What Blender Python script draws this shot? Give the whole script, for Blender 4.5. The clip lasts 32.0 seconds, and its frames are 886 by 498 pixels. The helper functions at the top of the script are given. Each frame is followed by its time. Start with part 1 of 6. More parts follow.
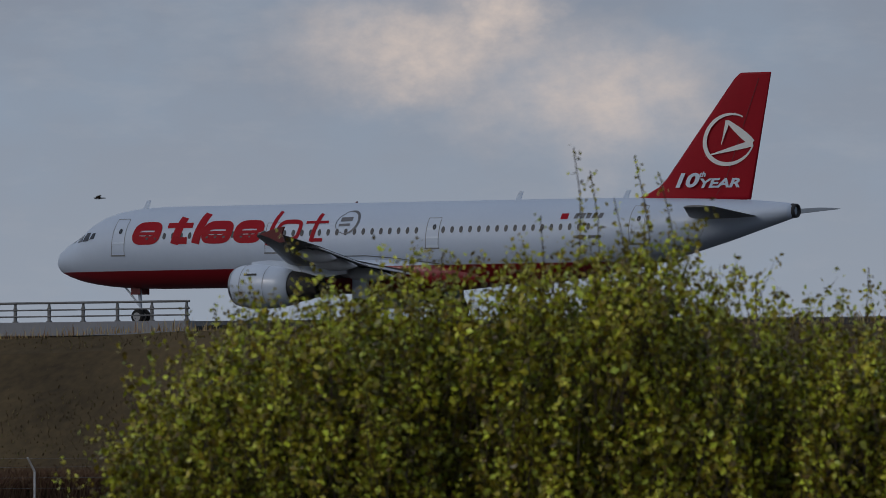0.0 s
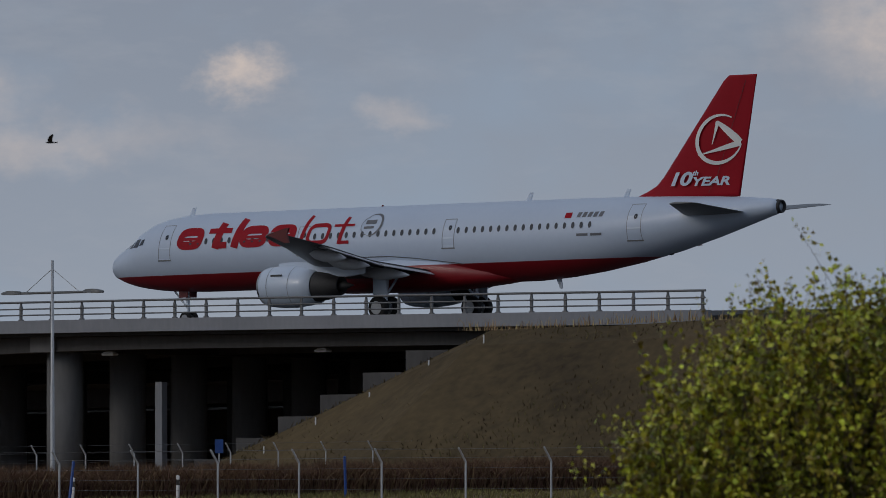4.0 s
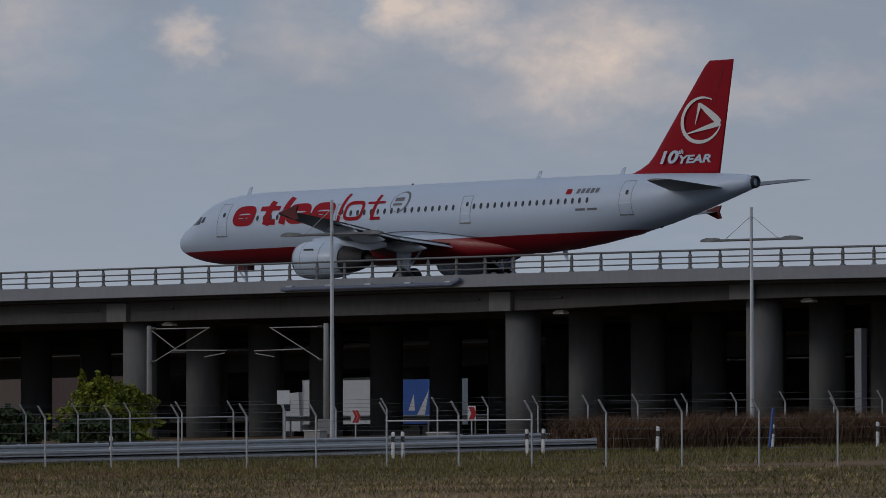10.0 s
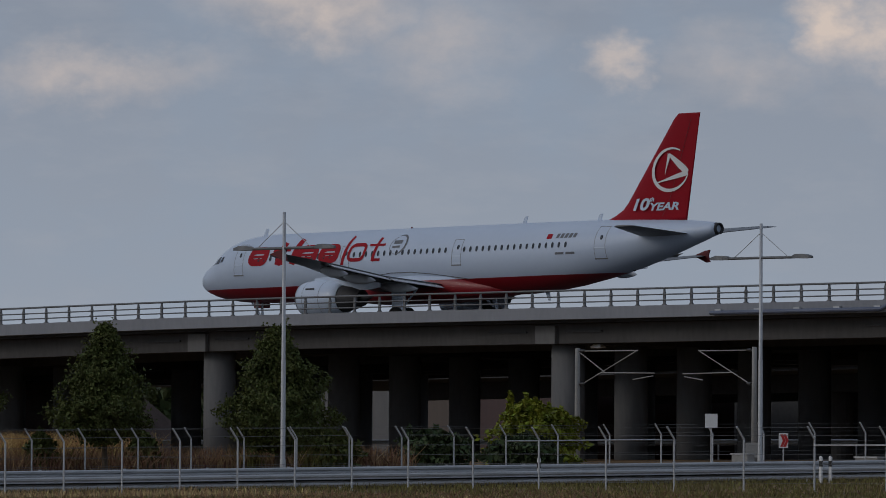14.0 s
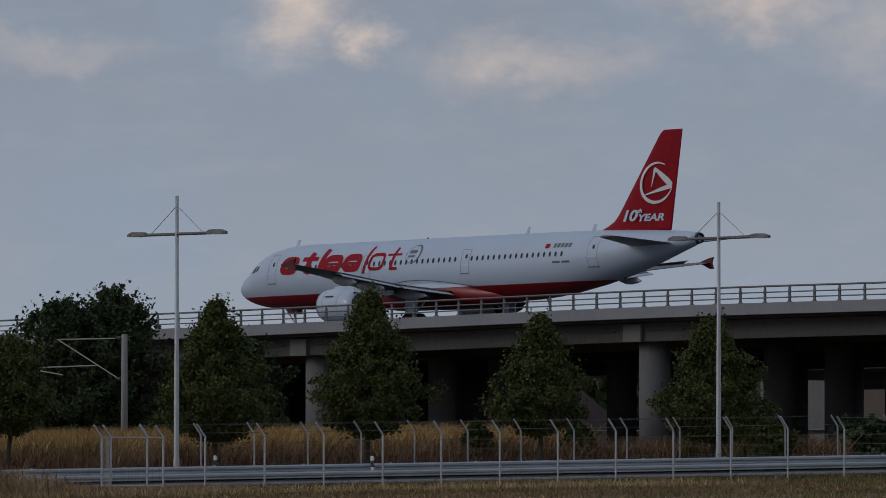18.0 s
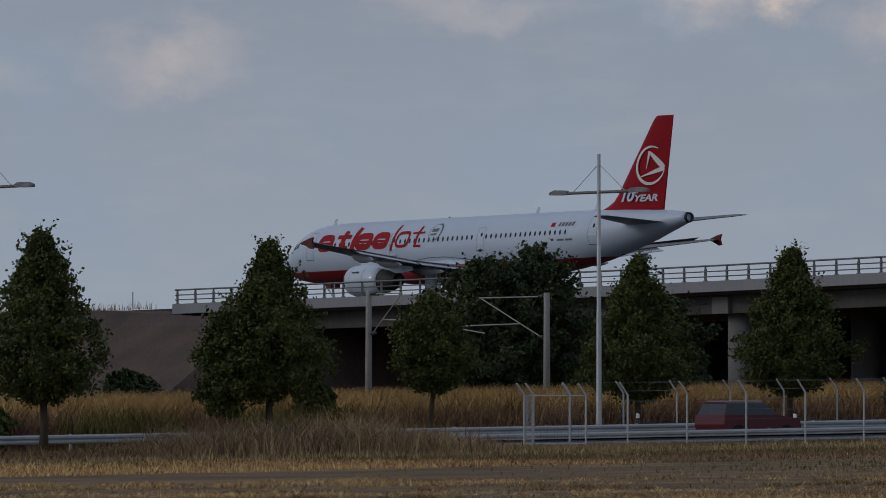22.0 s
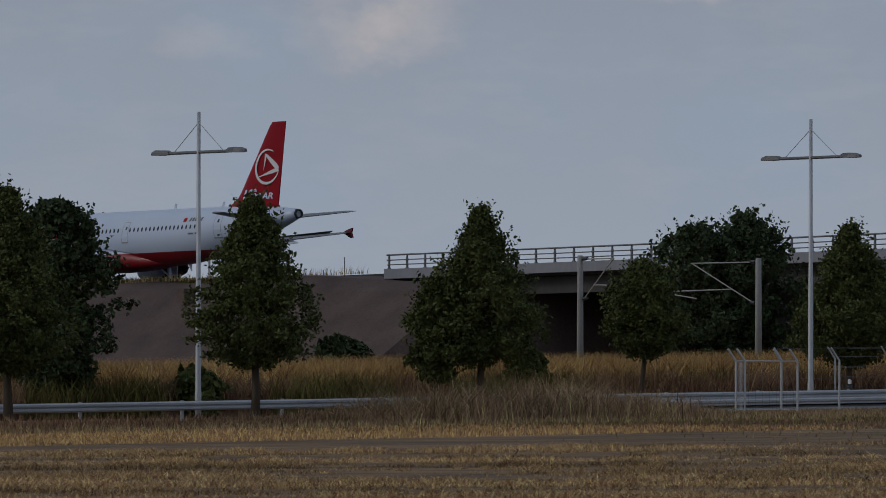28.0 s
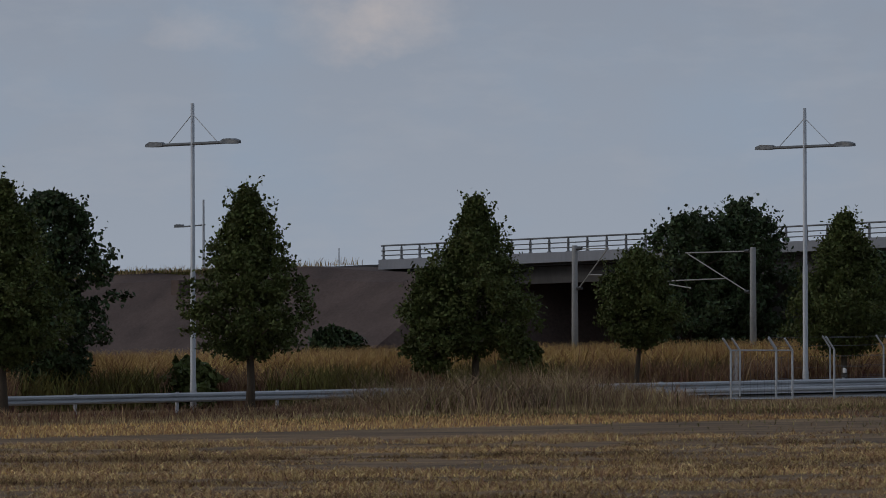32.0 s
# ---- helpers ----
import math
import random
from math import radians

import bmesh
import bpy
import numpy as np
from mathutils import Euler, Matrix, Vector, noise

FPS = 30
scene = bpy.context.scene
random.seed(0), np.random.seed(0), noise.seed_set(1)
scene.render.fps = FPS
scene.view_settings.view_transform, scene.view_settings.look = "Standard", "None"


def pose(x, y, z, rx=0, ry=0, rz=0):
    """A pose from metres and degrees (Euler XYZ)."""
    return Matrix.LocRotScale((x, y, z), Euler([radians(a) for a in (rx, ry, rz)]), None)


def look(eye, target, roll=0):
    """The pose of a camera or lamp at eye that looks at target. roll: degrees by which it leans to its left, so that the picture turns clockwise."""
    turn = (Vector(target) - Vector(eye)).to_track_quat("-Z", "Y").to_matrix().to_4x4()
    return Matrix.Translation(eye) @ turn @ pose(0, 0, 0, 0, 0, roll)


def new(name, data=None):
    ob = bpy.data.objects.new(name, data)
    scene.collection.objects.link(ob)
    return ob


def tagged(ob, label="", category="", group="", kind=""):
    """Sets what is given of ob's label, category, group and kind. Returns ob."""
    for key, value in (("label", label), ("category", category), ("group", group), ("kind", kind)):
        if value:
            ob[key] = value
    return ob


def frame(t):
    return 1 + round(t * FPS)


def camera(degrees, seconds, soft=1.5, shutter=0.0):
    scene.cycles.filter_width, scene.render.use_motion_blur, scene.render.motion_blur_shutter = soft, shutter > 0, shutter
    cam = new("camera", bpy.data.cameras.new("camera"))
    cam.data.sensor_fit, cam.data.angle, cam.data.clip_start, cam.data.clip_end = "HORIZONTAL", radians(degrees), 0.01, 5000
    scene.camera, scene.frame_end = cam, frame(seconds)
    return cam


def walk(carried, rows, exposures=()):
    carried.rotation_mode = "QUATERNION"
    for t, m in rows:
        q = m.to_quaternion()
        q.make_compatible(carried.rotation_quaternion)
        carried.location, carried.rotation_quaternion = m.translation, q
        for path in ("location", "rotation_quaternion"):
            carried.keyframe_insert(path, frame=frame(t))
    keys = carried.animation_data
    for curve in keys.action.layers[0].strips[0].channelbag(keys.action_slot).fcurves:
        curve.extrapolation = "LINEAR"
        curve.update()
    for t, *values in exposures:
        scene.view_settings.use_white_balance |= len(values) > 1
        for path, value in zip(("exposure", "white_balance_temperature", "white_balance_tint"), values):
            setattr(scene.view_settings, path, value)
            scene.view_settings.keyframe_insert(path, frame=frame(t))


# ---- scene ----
# ---- the camera: it stands on a field and pans with the aircraft ----
EYE = (0.0, 0.0, 1.7)


def aim(pitch, turn, roll):
    return pose(*EYE, 90 + pitch, 0, turn) @ pose(0, 0, 0, 0, 0, roll)


PATH = [
    (0.0, 1.9865, 35.4710, -0.101), (0.5, 1.9798, 36.0100, 0.049),
    (1.0, 1.9634, 36.4996, 0.042), (1.5, 1.9816, 36.9191, 0.040),
    (2.0, 2.0271, 37.4654, 0.031), (2.5, 2.0443, 37.9249, 0.084),
    (4.5, 1.8710, 39.5839, -0.251), (5.0, 1.8457, 40.0376, -0.352),
    (5.5, 1.8274, 40.5057, -0.361), (6.0, 1.7896, 40.9431, -0.383),
    (6.5, 1.7411, 41.3101, -0.431), (7.0, 1.6829, 41.6667, -0.542),
    (7.5, 1.6521, 42.1304, -0.441), (8.0, 1.6223, 42.7032, 0.002),
    (8.5, 1.5848, 43.1754, 0.052), (9.0, 1.5607, 43.4697, 0.057),
    (9.5, 1.5446, 43.7710, -0.094), (10.0, 1.5507, 44.1469, -0.188),
    (10.5, 1.5525, 44.5215, -0.104), (11.0, 1.5459, 44.8144, 0.008),
    (11.5, 1.5523, 45.1462, 0.129), (12.0, 1.5855, 45.5908, 0.349),
    (12.5, 1.6356, 46.0628, 0.368), (13.0, 1.6785, 46.4738, 0.243),
    (13.5, 1.7211, 46.8358, 0.331), (14.0, 1.7097, 47.2121, 0.340),
    (14.5, 1.6659, 47.6791, 0.339), (15.0, 1.6251, 48.1229, 0.360),
    (15.5, 1.6116, 48.5151, 0.364), (17.5, 1.6097, 49.9778, 0.096),
    (18.0, 1.6279, 50.3154, 0.083), (18.5, 1.5797, 50.6863, 0.093),
    (19.0, 1.5235, 51.1389, -0.024), (19.5, 1.4716, 51.5051, 0.043),
    (20.0, 1.4272, 51.9008, 0.110), (20.5, 1.3837, 52.2088, 0.171),
    (21.0, 1.3570, 52.5580, 0.139), (21.5, 1.3353, 52.9435, 0.052),
    (22.0, 1.3258, 53.3286, -0.007), (22.5, 1.3214, 53.6787, -0.071),
    (23.0, 1.2998, 54.0225, -0.132), (23.5, 1.2574, 54.3728, -0.102),
    (24.0, 1.2095, 54.6554, 0.064), (24.5, 1.1685, 54.8160, 0.015),
    (25.0, 1.1415, 54.8859, 0.076), (25.5, 1.1407, 54.8765, -0.130),
    (27.5, 1.1500, 54.8901, 0.237), (28.0, 1.0766, 54.8400, 0.088),
    (28.5, 1.0661, 54.8221, 0.042), (29.0, 1.1020, 54.8703, -0.029),
    (29.5, 1.1079, 54.8712, -0.033), (30.0, 1.0700, 54.8034, -0.055),
    (30.5, 1.0342, 54.7457, -0.094), (31.0, 1.0207, 54.7565, -0.167),
    (31.5, 1.0201, 54.7881, -0.186), (32.0, 1.0086, 54.8000, -0.158),
]
cam = camera(6.3205, 32.0, soft=0.6)
# a long lens focused on the bridge: the shrub and the field close by fall out of focus
cam.data.dof.use_dof, cam.data.dof.focus_distance, cam.data.dof.aperture_fstop = True, 340.0, 7.5
walk(cam, [(t, aim(p, a, r)) for t, p, a, r in PATH], exposures=[(0.0, -0.02), (32.0, -0.02)])

# ---- light: a clouded evening sky, the sun low and veiled ----
SUN_UP, SUN_TURN = radians(24), radians(205)
world = bpy.data.worlds.new("evening_sky")
scene.world = world
world.use_nodes = True
wn, wl = world.node_tree.nodes, world.node_tree.links
wn.clear()


def w_math(op, a, b=None, c=None, clamp=False):
    n = wn.new("ShaderNodeMath")
    n.operation, n.use_clamp = op, clamp
    for i, v in enumerate((a, b, c)):
        if v is None:
            continue
        if isinstance(v, (int, float)):
            n.inputs[i].default_value = v
        else:
            wl.new(v, n.inputs[i])
    return n.outputs[0]


def w_mix(f, a, b):
    n = wn.new("ShaderNodeMix")
    n.data_type = "RGBA"
    for k, v in ((0, f), (6, a), (7, b)):
        if isinstance(v, tuple):
            n.inputs[k].default_value = (*v, 1)
        elif isinstance(v, (int, float)):
            n.inputs[k].default_value = v
        else:
            wl.new(v, n.inputs[k])
    return n.outputs[2]


def w_noise(vec, scale, detail, rough=0.55, seed=0.0):
    n = wn.new("ShaderNodeTexNoise")
    n.noise_dimensions = "4D"
    n.inputs["Scale"].default_value, n.inputs["Detail"].default_value = scale, detail
    n.inputs["Roughness"].default_value, n.inputs["W"].default_value = rough, seed
    wl.new(vec, n.inputs["Vector"])
    return n.outputs["Fac"]


w_co = wn.new("ShaderNodeTexCoord").outputs["Generated"]
w_sep = wn.new("ShaderNodeSeparateXYZ")
wl.new(w_co, w_sep.inputs[0])
# bearing and height over the horizon, in units of four degrees
w_u = w_math("MULTIPLY", w_math("ADD", w_math("ARCTAN2", w_sep.outputs[0], w_sep.outputs[1]), radians(54.8)), 14.2)
w_v = w_math("MULTIPLY", w_sep.outputs[2], 14.2)
w_uv = wn.new("ShaderNodeCombineXYZ")
wl.new(w_u, w_uv.inputs[0]), wl.new(w_math("MULTIPLY", w_v, 1.5), w_uv.inputs[1])
w_p = w_uv.outputs[0]
w_flat = wn.new("ShaderNodeCombineXYZ")
wl.new(w_u, w_flat.inputs[0]), wl.new(w_math("MULTIPLY", w_v, 3.2), w_flat.inputs[1])
w_s = w_flat.outputs[0]
warp_u = w_math("MULTIPLY", w_math("SUBTRACT", w_noise(w_p, 5.0, 6, 0.6, 3.1), 0.5), 0.34)
warp_v = w_math("MULTIPLY", w_math("SUBTRACT", w_noise(w_p, 5.0, 6, 0.6, 8.7), 0.5), 0.24)
w_uu, w_vv = w_math("ADD", w_u, warp_u), w_math("ADD", w_v, warp_v)
# the sunlit cloud banks: bearing, height, breadth, depth, strength
BANKS = [(4.75, 0.86, 0.19, 0.08, 0.85), (4.88, 0.90, 0.09, 0.07, 0.9), (5.07, 0.76, 0.18, 0.10, 0.7), (2.90, 0.73, 0.14, 0.09, 0.95),
         (3.53, 0.78, 0.05, 0.03, 0.8), (3.81, 0.72, 0.06, 0.03, 0.35), (3.05, 0.67, 0.38, 0.05, 0.4), (2.66, 0.79, 0.09, 0.06, 0.9), (2.57, 0.83, 0.06, 0.07, 1.0),
         (2.20, 0.77, 0.05, 0.03, 0.65), (1.88, 0.79, 0.15, 0.08, 0.4), (1.63, 0.85, 0.14, 0.05, 0.7), (2.42, 0.75, 0.13, 0.06, 0.32),
         (0.84, 0.81, 0.09, 0.06, 0.9), (0.98, 0.78, 0.04, 0.04, 0.9), (1.27, 0.74, 0.15, 0.045, 0.55), (0.40, 0.77, 0.17, 0.035, 0.32),
         (-0.15, 0.67, 0.12, 0.05, 0.38), (-0.45, 0.63, 0.09, 0.04, 0.2)]
w_bank = None
for bu, bv, ru, rv, k in BANKS:
    du = w_math("MULTIPLY", w_math("SUBTRACT", w_uu, bu), 1 / ru)
    dv = w_math("MULTIPLY", w_math("SUBTRACT", w_vv, bv), 1 / rv)
    r2 = w_math("ADD", w_math("MULTIPLY", du, du), w_math("MULTIPLY", dv, dv))
    g = w_math("MULTIPLY", w_math("POWER", 2.718, w_math("MULTIPLY", r2, -0.8)), k)
    w_bank = g if w_bank is None else w_math("MAXIMUM", w_bank, g)
w_far = w_noise(w_p, 2.2, 5, 0.55, 1.4)
w_wisp = w_noise(w_s, 5.0, 8, 0.6, 5.5)
w_billow = w_noise(w_p, 13.0, 8, 0.62, 2.2)
sky = wn.new("ShaderNodeTexSky")
sky.sky_type, sky.sun_disc, sky.sun_elevation, sky.sun_rotation = "NISHITA", False, SUN_UP, SUN_TURN
sky.air_density, sky.dust_density, sky.ozone_density = 1.0, 2.0, 2.0
GREY_LOW, GREY_HIGH, BLUE = (3.22, 3.64, 4.30), (2.32, 2.68, 3.34), (2.62, 3.3, 4.25)
w_rise = w_math("MULTIPLY", w_v, 1.0, clamp=True)
w_grey = w_mix(w_rise, GREY_LOW, GREY_HIGH)
w_gap = w_math("MULTIPLY", w_math("SUBTRACT", w_far, 0.47), 5.0, clamp=True)
w_grey = w_mix(w_math("MULTIPLY", w_gap, 0.55), w_grey, BLUE)
w_veil = w_math("MULTIPLY", w_math("SUBTRACT", w_wisp, 0.5), 2.4, clamp=True)
w_grey = w_mix(w_math("MULTIPLY", w_veil, 0.55), w_grey, (3.55, 3.75, 4.2))
w_lit = w_math("MULTIPLY", w_math("SUBTRACT", w_bank, 0.06), w_math("ADD", -0.02, w_math("MULTIPLY", w_billow, 1.9)), clamp=True)
w_cloud = w_mix(w_lit, w_grey, (6.3, 5.35, 4.8))
# the cloud cover is thin and bright overhead, and the sky's own light comes through it
w_open = w_math("MULTIPLY", w_math("SUBTRACT", w_sep.outputs[2], 0.10), 2.2, clamp=True)
w_over = w_mix(0.35, (2.95, 3.3, 3.95), sky.outputs[0])
w_all = w_mix(w_open, w_cloud, w_over)
bg = wn.new("ShaderNodeBackground")
wl.new(w_all, bg.inputs[0])
bg.inputs[1].default_value = 0.1
wl.new(bg.outputs[0], wn.new("ShaderNodeOutputWorld").inputs[0])

sun_data = bpy.data.lights.new("sun", "SUN")
sun_data.energy, sun_data.angle, sun_data.color = 0.40, radians(16), (1.0, 0.94, 0.88)
sun = new("sun", sun_data)
sun.matrix_world = look((0, 0, 100), Vector((0, 0, 100)) - Vector((math.sin(SUN_TURN) * math.cos(SUN_UP), math.cos(SUN_TURN) * math.cos(SUN_UP), math.sin(SUN_UP))))


# ---- materials ----
def mat(name, c1, c2, scale=1.0, rough=0.8, metal=0.0, bump=0.3, fine=14.0, spread=0.35, coat=0.0, world_space=False, stretch=(1, 1, 1), vary=0.0, turn=0.0):
    """Two tones by a broad and a fine noise, with relief. scale: broad spots per metre."""
    m = bpy.data.materials.new(name)
    m.use_nodes = True
    n, l = m.node_tree.nodes, m.node_tree.links
    b = n["Principled BSDF"]
    co = n.new("ShaderNodeNewGeometry").outputs["Position"] if world_space else n.new("ShaderNodeTexCoord").outputs["Object"]
    mp = n.new("ShaderNodeMapping")
    mp.inputs["Scale"].default_value = stretch
    if turn:
        tn = n.new("ShaderNodeMapping")
        tn.inputs["Rotation"].default_value = (0, 0, radians(turn))
        l.new(co, tn.inputs[0])
        co = tn.outputs[0]
    l.new(co, mp.inputs[0])
    broad, small = n.new("ShaderNodeTexNoise"), n.new("ShaderNodeTexNoise")
    broad.inputs["Scale"].default_value, broad.inputs["Detail"].default_value = scale, 5
    small.inputs["Scale"].default_value, small.inputs["Detail"].default_value = scale * fine, 4
    l.new(mp.outputs[0], broad.inputs[0]), l.new(mp.outputs[0], small.inputs[0])
    add = n.new("ShaderNodeMath")
    add.operation = "MULTIPLY_ADD"
    l.new(small.outputs[0], add.inputs[0])
    add.inputs[1].default_value = 0.6
    l.new(broad.outputs[0], add.inputs[2])
    ramp = n.new("ShaderNodeMapRange")
    ramp.inputs[1].default_value, ramp.inputs[2].default_value = 0.8 - spread, 0.8 + spread
    l.new(add.outputs[0], ramp.inputs[0])
    mix = n.new("ShaderNodeMix")
    mix.data_type = "RGBA"
    mix.inputs[6].default_value, mix.inputs[7].default_value = (*c1, 1), (*c2, 1)
    l.new(ramp.outputs[0], mix.inputs[0])
    out = mix.outputs[2]
    if vary:
        hsv = n.new("ShaderNodeHueSaturation")
        rnd = n.new("ShaderNodeNewGeometry").outputs["Random Per Island"]
        mr = n.new("ShaderNodeMapRange")
        mr.inputs[3].default_value, mr.inputs[4].default_value = 1 - vary, 1 + vary
        l.new(rnd, mr.inputs[0]), l.new(mr.outputs[0], hsv.inputs["Value"])
        hr = n.new("ShaderNodeMapRange")
        hr.inputs[3].default_value, hr.inputs[4].default_value = 0.5 - vary * 0.06, 0.5 + vary * 0.06
        l.new(rnd, hr.inputs[0]), l.new(hr.outputs[0], hsv.inputs["Hue"])
        l.new(out, hsv.inputs["Color"])
        out = hsv.outputs[0]
    l.new(out, b.inputs["Base Color"])
    rr = n.new("ShaderNodeMapRange")
    rr.inputs[3].default_value, rr.inputs[4].default_value = max(0.02, rough - 0.08), min(1, rough + 0.08)
    l.new(broad.outputs[0], rr.inputs[0]), l.new(rr.outputs[0], b.inputs["Roughness"])
    b.inputs["Metallic"].default_value, b.inputs["Coat Weight"].default_value = metal, coat
    b.inputs["Specular IOR Level"].default_value = 0.5 if coat or metal or rough < 0.6 else 0.25
    if bump:
        bp = n.new("ShaderNodeBump")
        bp.inputs["Strength"].default_value, bp.inputs["Distance"].default_value = bump, 0.02
        l.new(small.outputs[0], bp.inputs["Height"]), l.new(bp.outputs[0], b.inputs["Normal"])
    return m


# girder concrete, darkened: the deck overhang's shade is put into the colour
CONCRETE = mat("shade_darkened_concrete", (0.06, 0.058, 0.058), (0.108, 0.105, 0.103), 0.25, 0.92, bump=0.3, stretch=(1, 1, 0.35), world_space=True)
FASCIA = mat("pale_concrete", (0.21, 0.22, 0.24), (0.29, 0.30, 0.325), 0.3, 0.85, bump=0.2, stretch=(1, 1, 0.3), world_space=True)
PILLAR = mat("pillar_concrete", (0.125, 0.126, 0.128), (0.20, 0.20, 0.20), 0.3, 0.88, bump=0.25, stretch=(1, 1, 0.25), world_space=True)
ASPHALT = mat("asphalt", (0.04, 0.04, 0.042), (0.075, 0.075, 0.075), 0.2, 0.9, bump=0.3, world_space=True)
STEEL = mat("galvanised_steel", (0.40, 0.41, 0.42), (0.58, 0.59, 0.60), 1.2, 0.55, metal=0.35, bump=0.05)
RAILGREY = mat("grey_painted_railing", (0.11, 0.115, 0.12), (0.18, 0.185, 0.19), 1.5, 0.55, metal=0.3, bump=0.05)
RAILSTEEL = mat("weathered_guard_rail_steel", (0.36, 0.365, 0.375), (0.53, 0.535, 0.545), 1.2, 0.6, metal=0.3, bump=0.05, world_space=True)
MAST = mat("concrete_mast", (0.24, 0.24, 0.23), (0.36, 0.355, 0.34), 0.8, 0.85)
WHITE = mat("white_plastic", (0.66, 0.66, 0.65), (0.80, 0.80, 0.79), 1.0, 0.5, bump=0.05)
BLACK = mat("black_plastic", (0.015, 0.015, 0.016), (0.03, 0.03, 0.03), 1.0, 0.5, bump=0.05)
BLUEPAINT = mat("blue_painted_steel", (0.012, 0.05, 0.22), (0.02, 0.08, 0.30), 1.0, 0.45, bump=0.05)
REDPAINT = mat("red_sign_sheet", (0.45, 0.02, 0.02), (0.58, 0.03, 0.03), 1.0, 0.45, bump=0.02)
FIELD = mat("dry_stubble_soil", (0.06, 0.037, 0.02), (0.30, 0.19, 0.095), 0.4, 0.95, bump=0.9, fine=9, spread=0.26, world_space=True, turn=-54, stretch=(0.5, 1.0, 1))
SLOPE = mat("dry_grass_bank", (0.042, 0.03, 0.015), (0.14, 0.10, 0.048), 0.12, 0.95, bump=0.9, fine=16, world_space=True)
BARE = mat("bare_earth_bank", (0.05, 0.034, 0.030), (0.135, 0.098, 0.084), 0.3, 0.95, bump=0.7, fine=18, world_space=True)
BARK = mat("tree_bark", (0.05, 0.038, 0.028), (0.11, 0.085, 0.06), 3.0, 0.9, bump=0.6, stretch=(1, 1, 0.3))
LEAF = mat("tree_leaves", (0.048, 0.063, 0.018), (0.106, 0.12, 0.031), 0.6, 0.7, bump=0, vary=0.35)
LEAF_DARK = mat("dark_tree_leaves", (0.030, 0.046, 0.018), (0.065, 0.088, 0.034), 0.6, 0.65, bump=0, vary=0.5)
LEAF_LIME = mat("bright_shrub_leaves", (0.12, 0.14, 0.013), (0.25, 0.26, 0.024), 0.7, 0.6, bump=0, vary=0.4)
# darker copy of the shrub's leaf colour, standing for shade inside it
LEAF_SHADE = mat("shade_toned_inner_leaves", (0.09, 0.11, 0.012), (0.30, 0.29, 0.034), 1.6, 0.5, bump=0, vary=0.6, spread=0.22, fine=4)
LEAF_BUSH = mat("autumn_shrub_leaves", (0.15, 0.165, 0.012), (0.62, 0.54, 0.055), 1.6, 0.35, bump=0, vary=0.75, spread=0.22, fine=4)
STRAW = mat("ripe_maize", (0.30, 0.175, 0.07), (0.60, 0.385, 0.165), 0.35, 0.9, bump=0, vary=0.5)
DRYGRASS = mat("dry_tall_grass", (0.24, 0.165, 0.088), (0.52, 0.37, 0.20), 0.3, 0.95, bump=0, vary=0.5)
STUBBLE = mat("straw_stubble", (0.16, 0.10, 0.05), (0.68, 0.45, 0.225), 0.13, 0.95, bump=0, vary=0.5, spread=0.16, fine=5, turn=-54, stretch=(0.1, 1, 1))
GOLDGRASS = mat("golden_field_edge", (0.42, 0.25, 0.105), (0.76, 0.48, 0.22), 0.12, 0.95, bump=0, vary=0.45)
RUSSET = mat("russet_weeds", (0.16, 0.09, 0.052), (0.36, 0.215, 0.125), 0.35, 0.95, bump=0, vary=0.5)
MOUND = mat("faded_dock_and_grass", (0.24, 0.15, 0.10), (0.50, 0.34, 0.215), 0.4, 0.95, bump=0, vary=0.45)
WEEDS = mat("olive_weeds", (0.075, 0.075, 0.022), (0.20, 0.155, 0.05), 0.4, 0.95, bump=0, vary=0.5)
GREENGRASS = mat("verge_grass", (0.10, 0.095, 0.032), (0.22, 0.18, 0.072), 0.3, 0.95, bump=0, vary=0.4)
BANKGRASS = mat("brown_bank_grass", (0.06, 0.046, 0.022), (0.17, 0.125, 0.062), 0.15, 0.95, bump=0, vary=0.5)
HEDGE = mat("russet_hedge", (0.10, 0.056, 0.036), (0.20, 0.115, 0.068), 0.5, 0.9, bump=0, vary=0.45)


# ---- mesh helpers ----
def part(name, bm, material, parent=None, label="", smooth=False):
    """Links a bmesh as one mesh object under a thing or a part."""
    me = bpy.data.meshes.new(name)
    bm.to_mesh(me)
    bm.free()
    if smooth:
        for p in me.polygons:
            p.use_smooth = True
    if material:
        me.materials.append(material)
    ob = new(name, me)
    ob.parent = parent
    if label:
        ob["label"] = label
    return ob


def shared(name, me, parent, m):
    """A piece of its own on mesh data that alike pieces share."""
    ob = new(name, me)
    ob.parent = parent
    ob.matrix_basis = m
    return ob


def empty(name, m=None):
    ob = new(name)
    ob.empty_display_size = 0.2
    if m is not None:
        ob.matrix_basis = m
    return ob


def box(bm, x0, x1, y0, y1, z0, z1):
    v = [bm.verts.new((x, y, z)) for z in (z0, z1) for x, y in ((x0, y0), (x1, y0), (x1, y1), (x0, y1))]
    for f in ((3, 2, 1, 0), (4, 5, 6, 7), (0, 1, 5, 4), (1, 2, 6, 5), (2, 3, 7, 6), (3, 0, 4, 7)):
        bm.faces.new([v[i] for i in f])


def loft(bm, rings, caps=True, closed=True):
    """Skins rings of equal length."""
    vs = [[bm.verts.new(p) for p in r] for r in rings]
    k = len(vs[0])
    for a, b in zip(vs, vs[1:]):
        for i in range(k if closed else k - 1):
            j = (i + 1) % k
            bm.faces.new((a[i], a[j], b[j], b[i]))
    if caps and closed:
        bm.faces.new(vs[0][::-1])
        bm.faces.new(vs[-1])


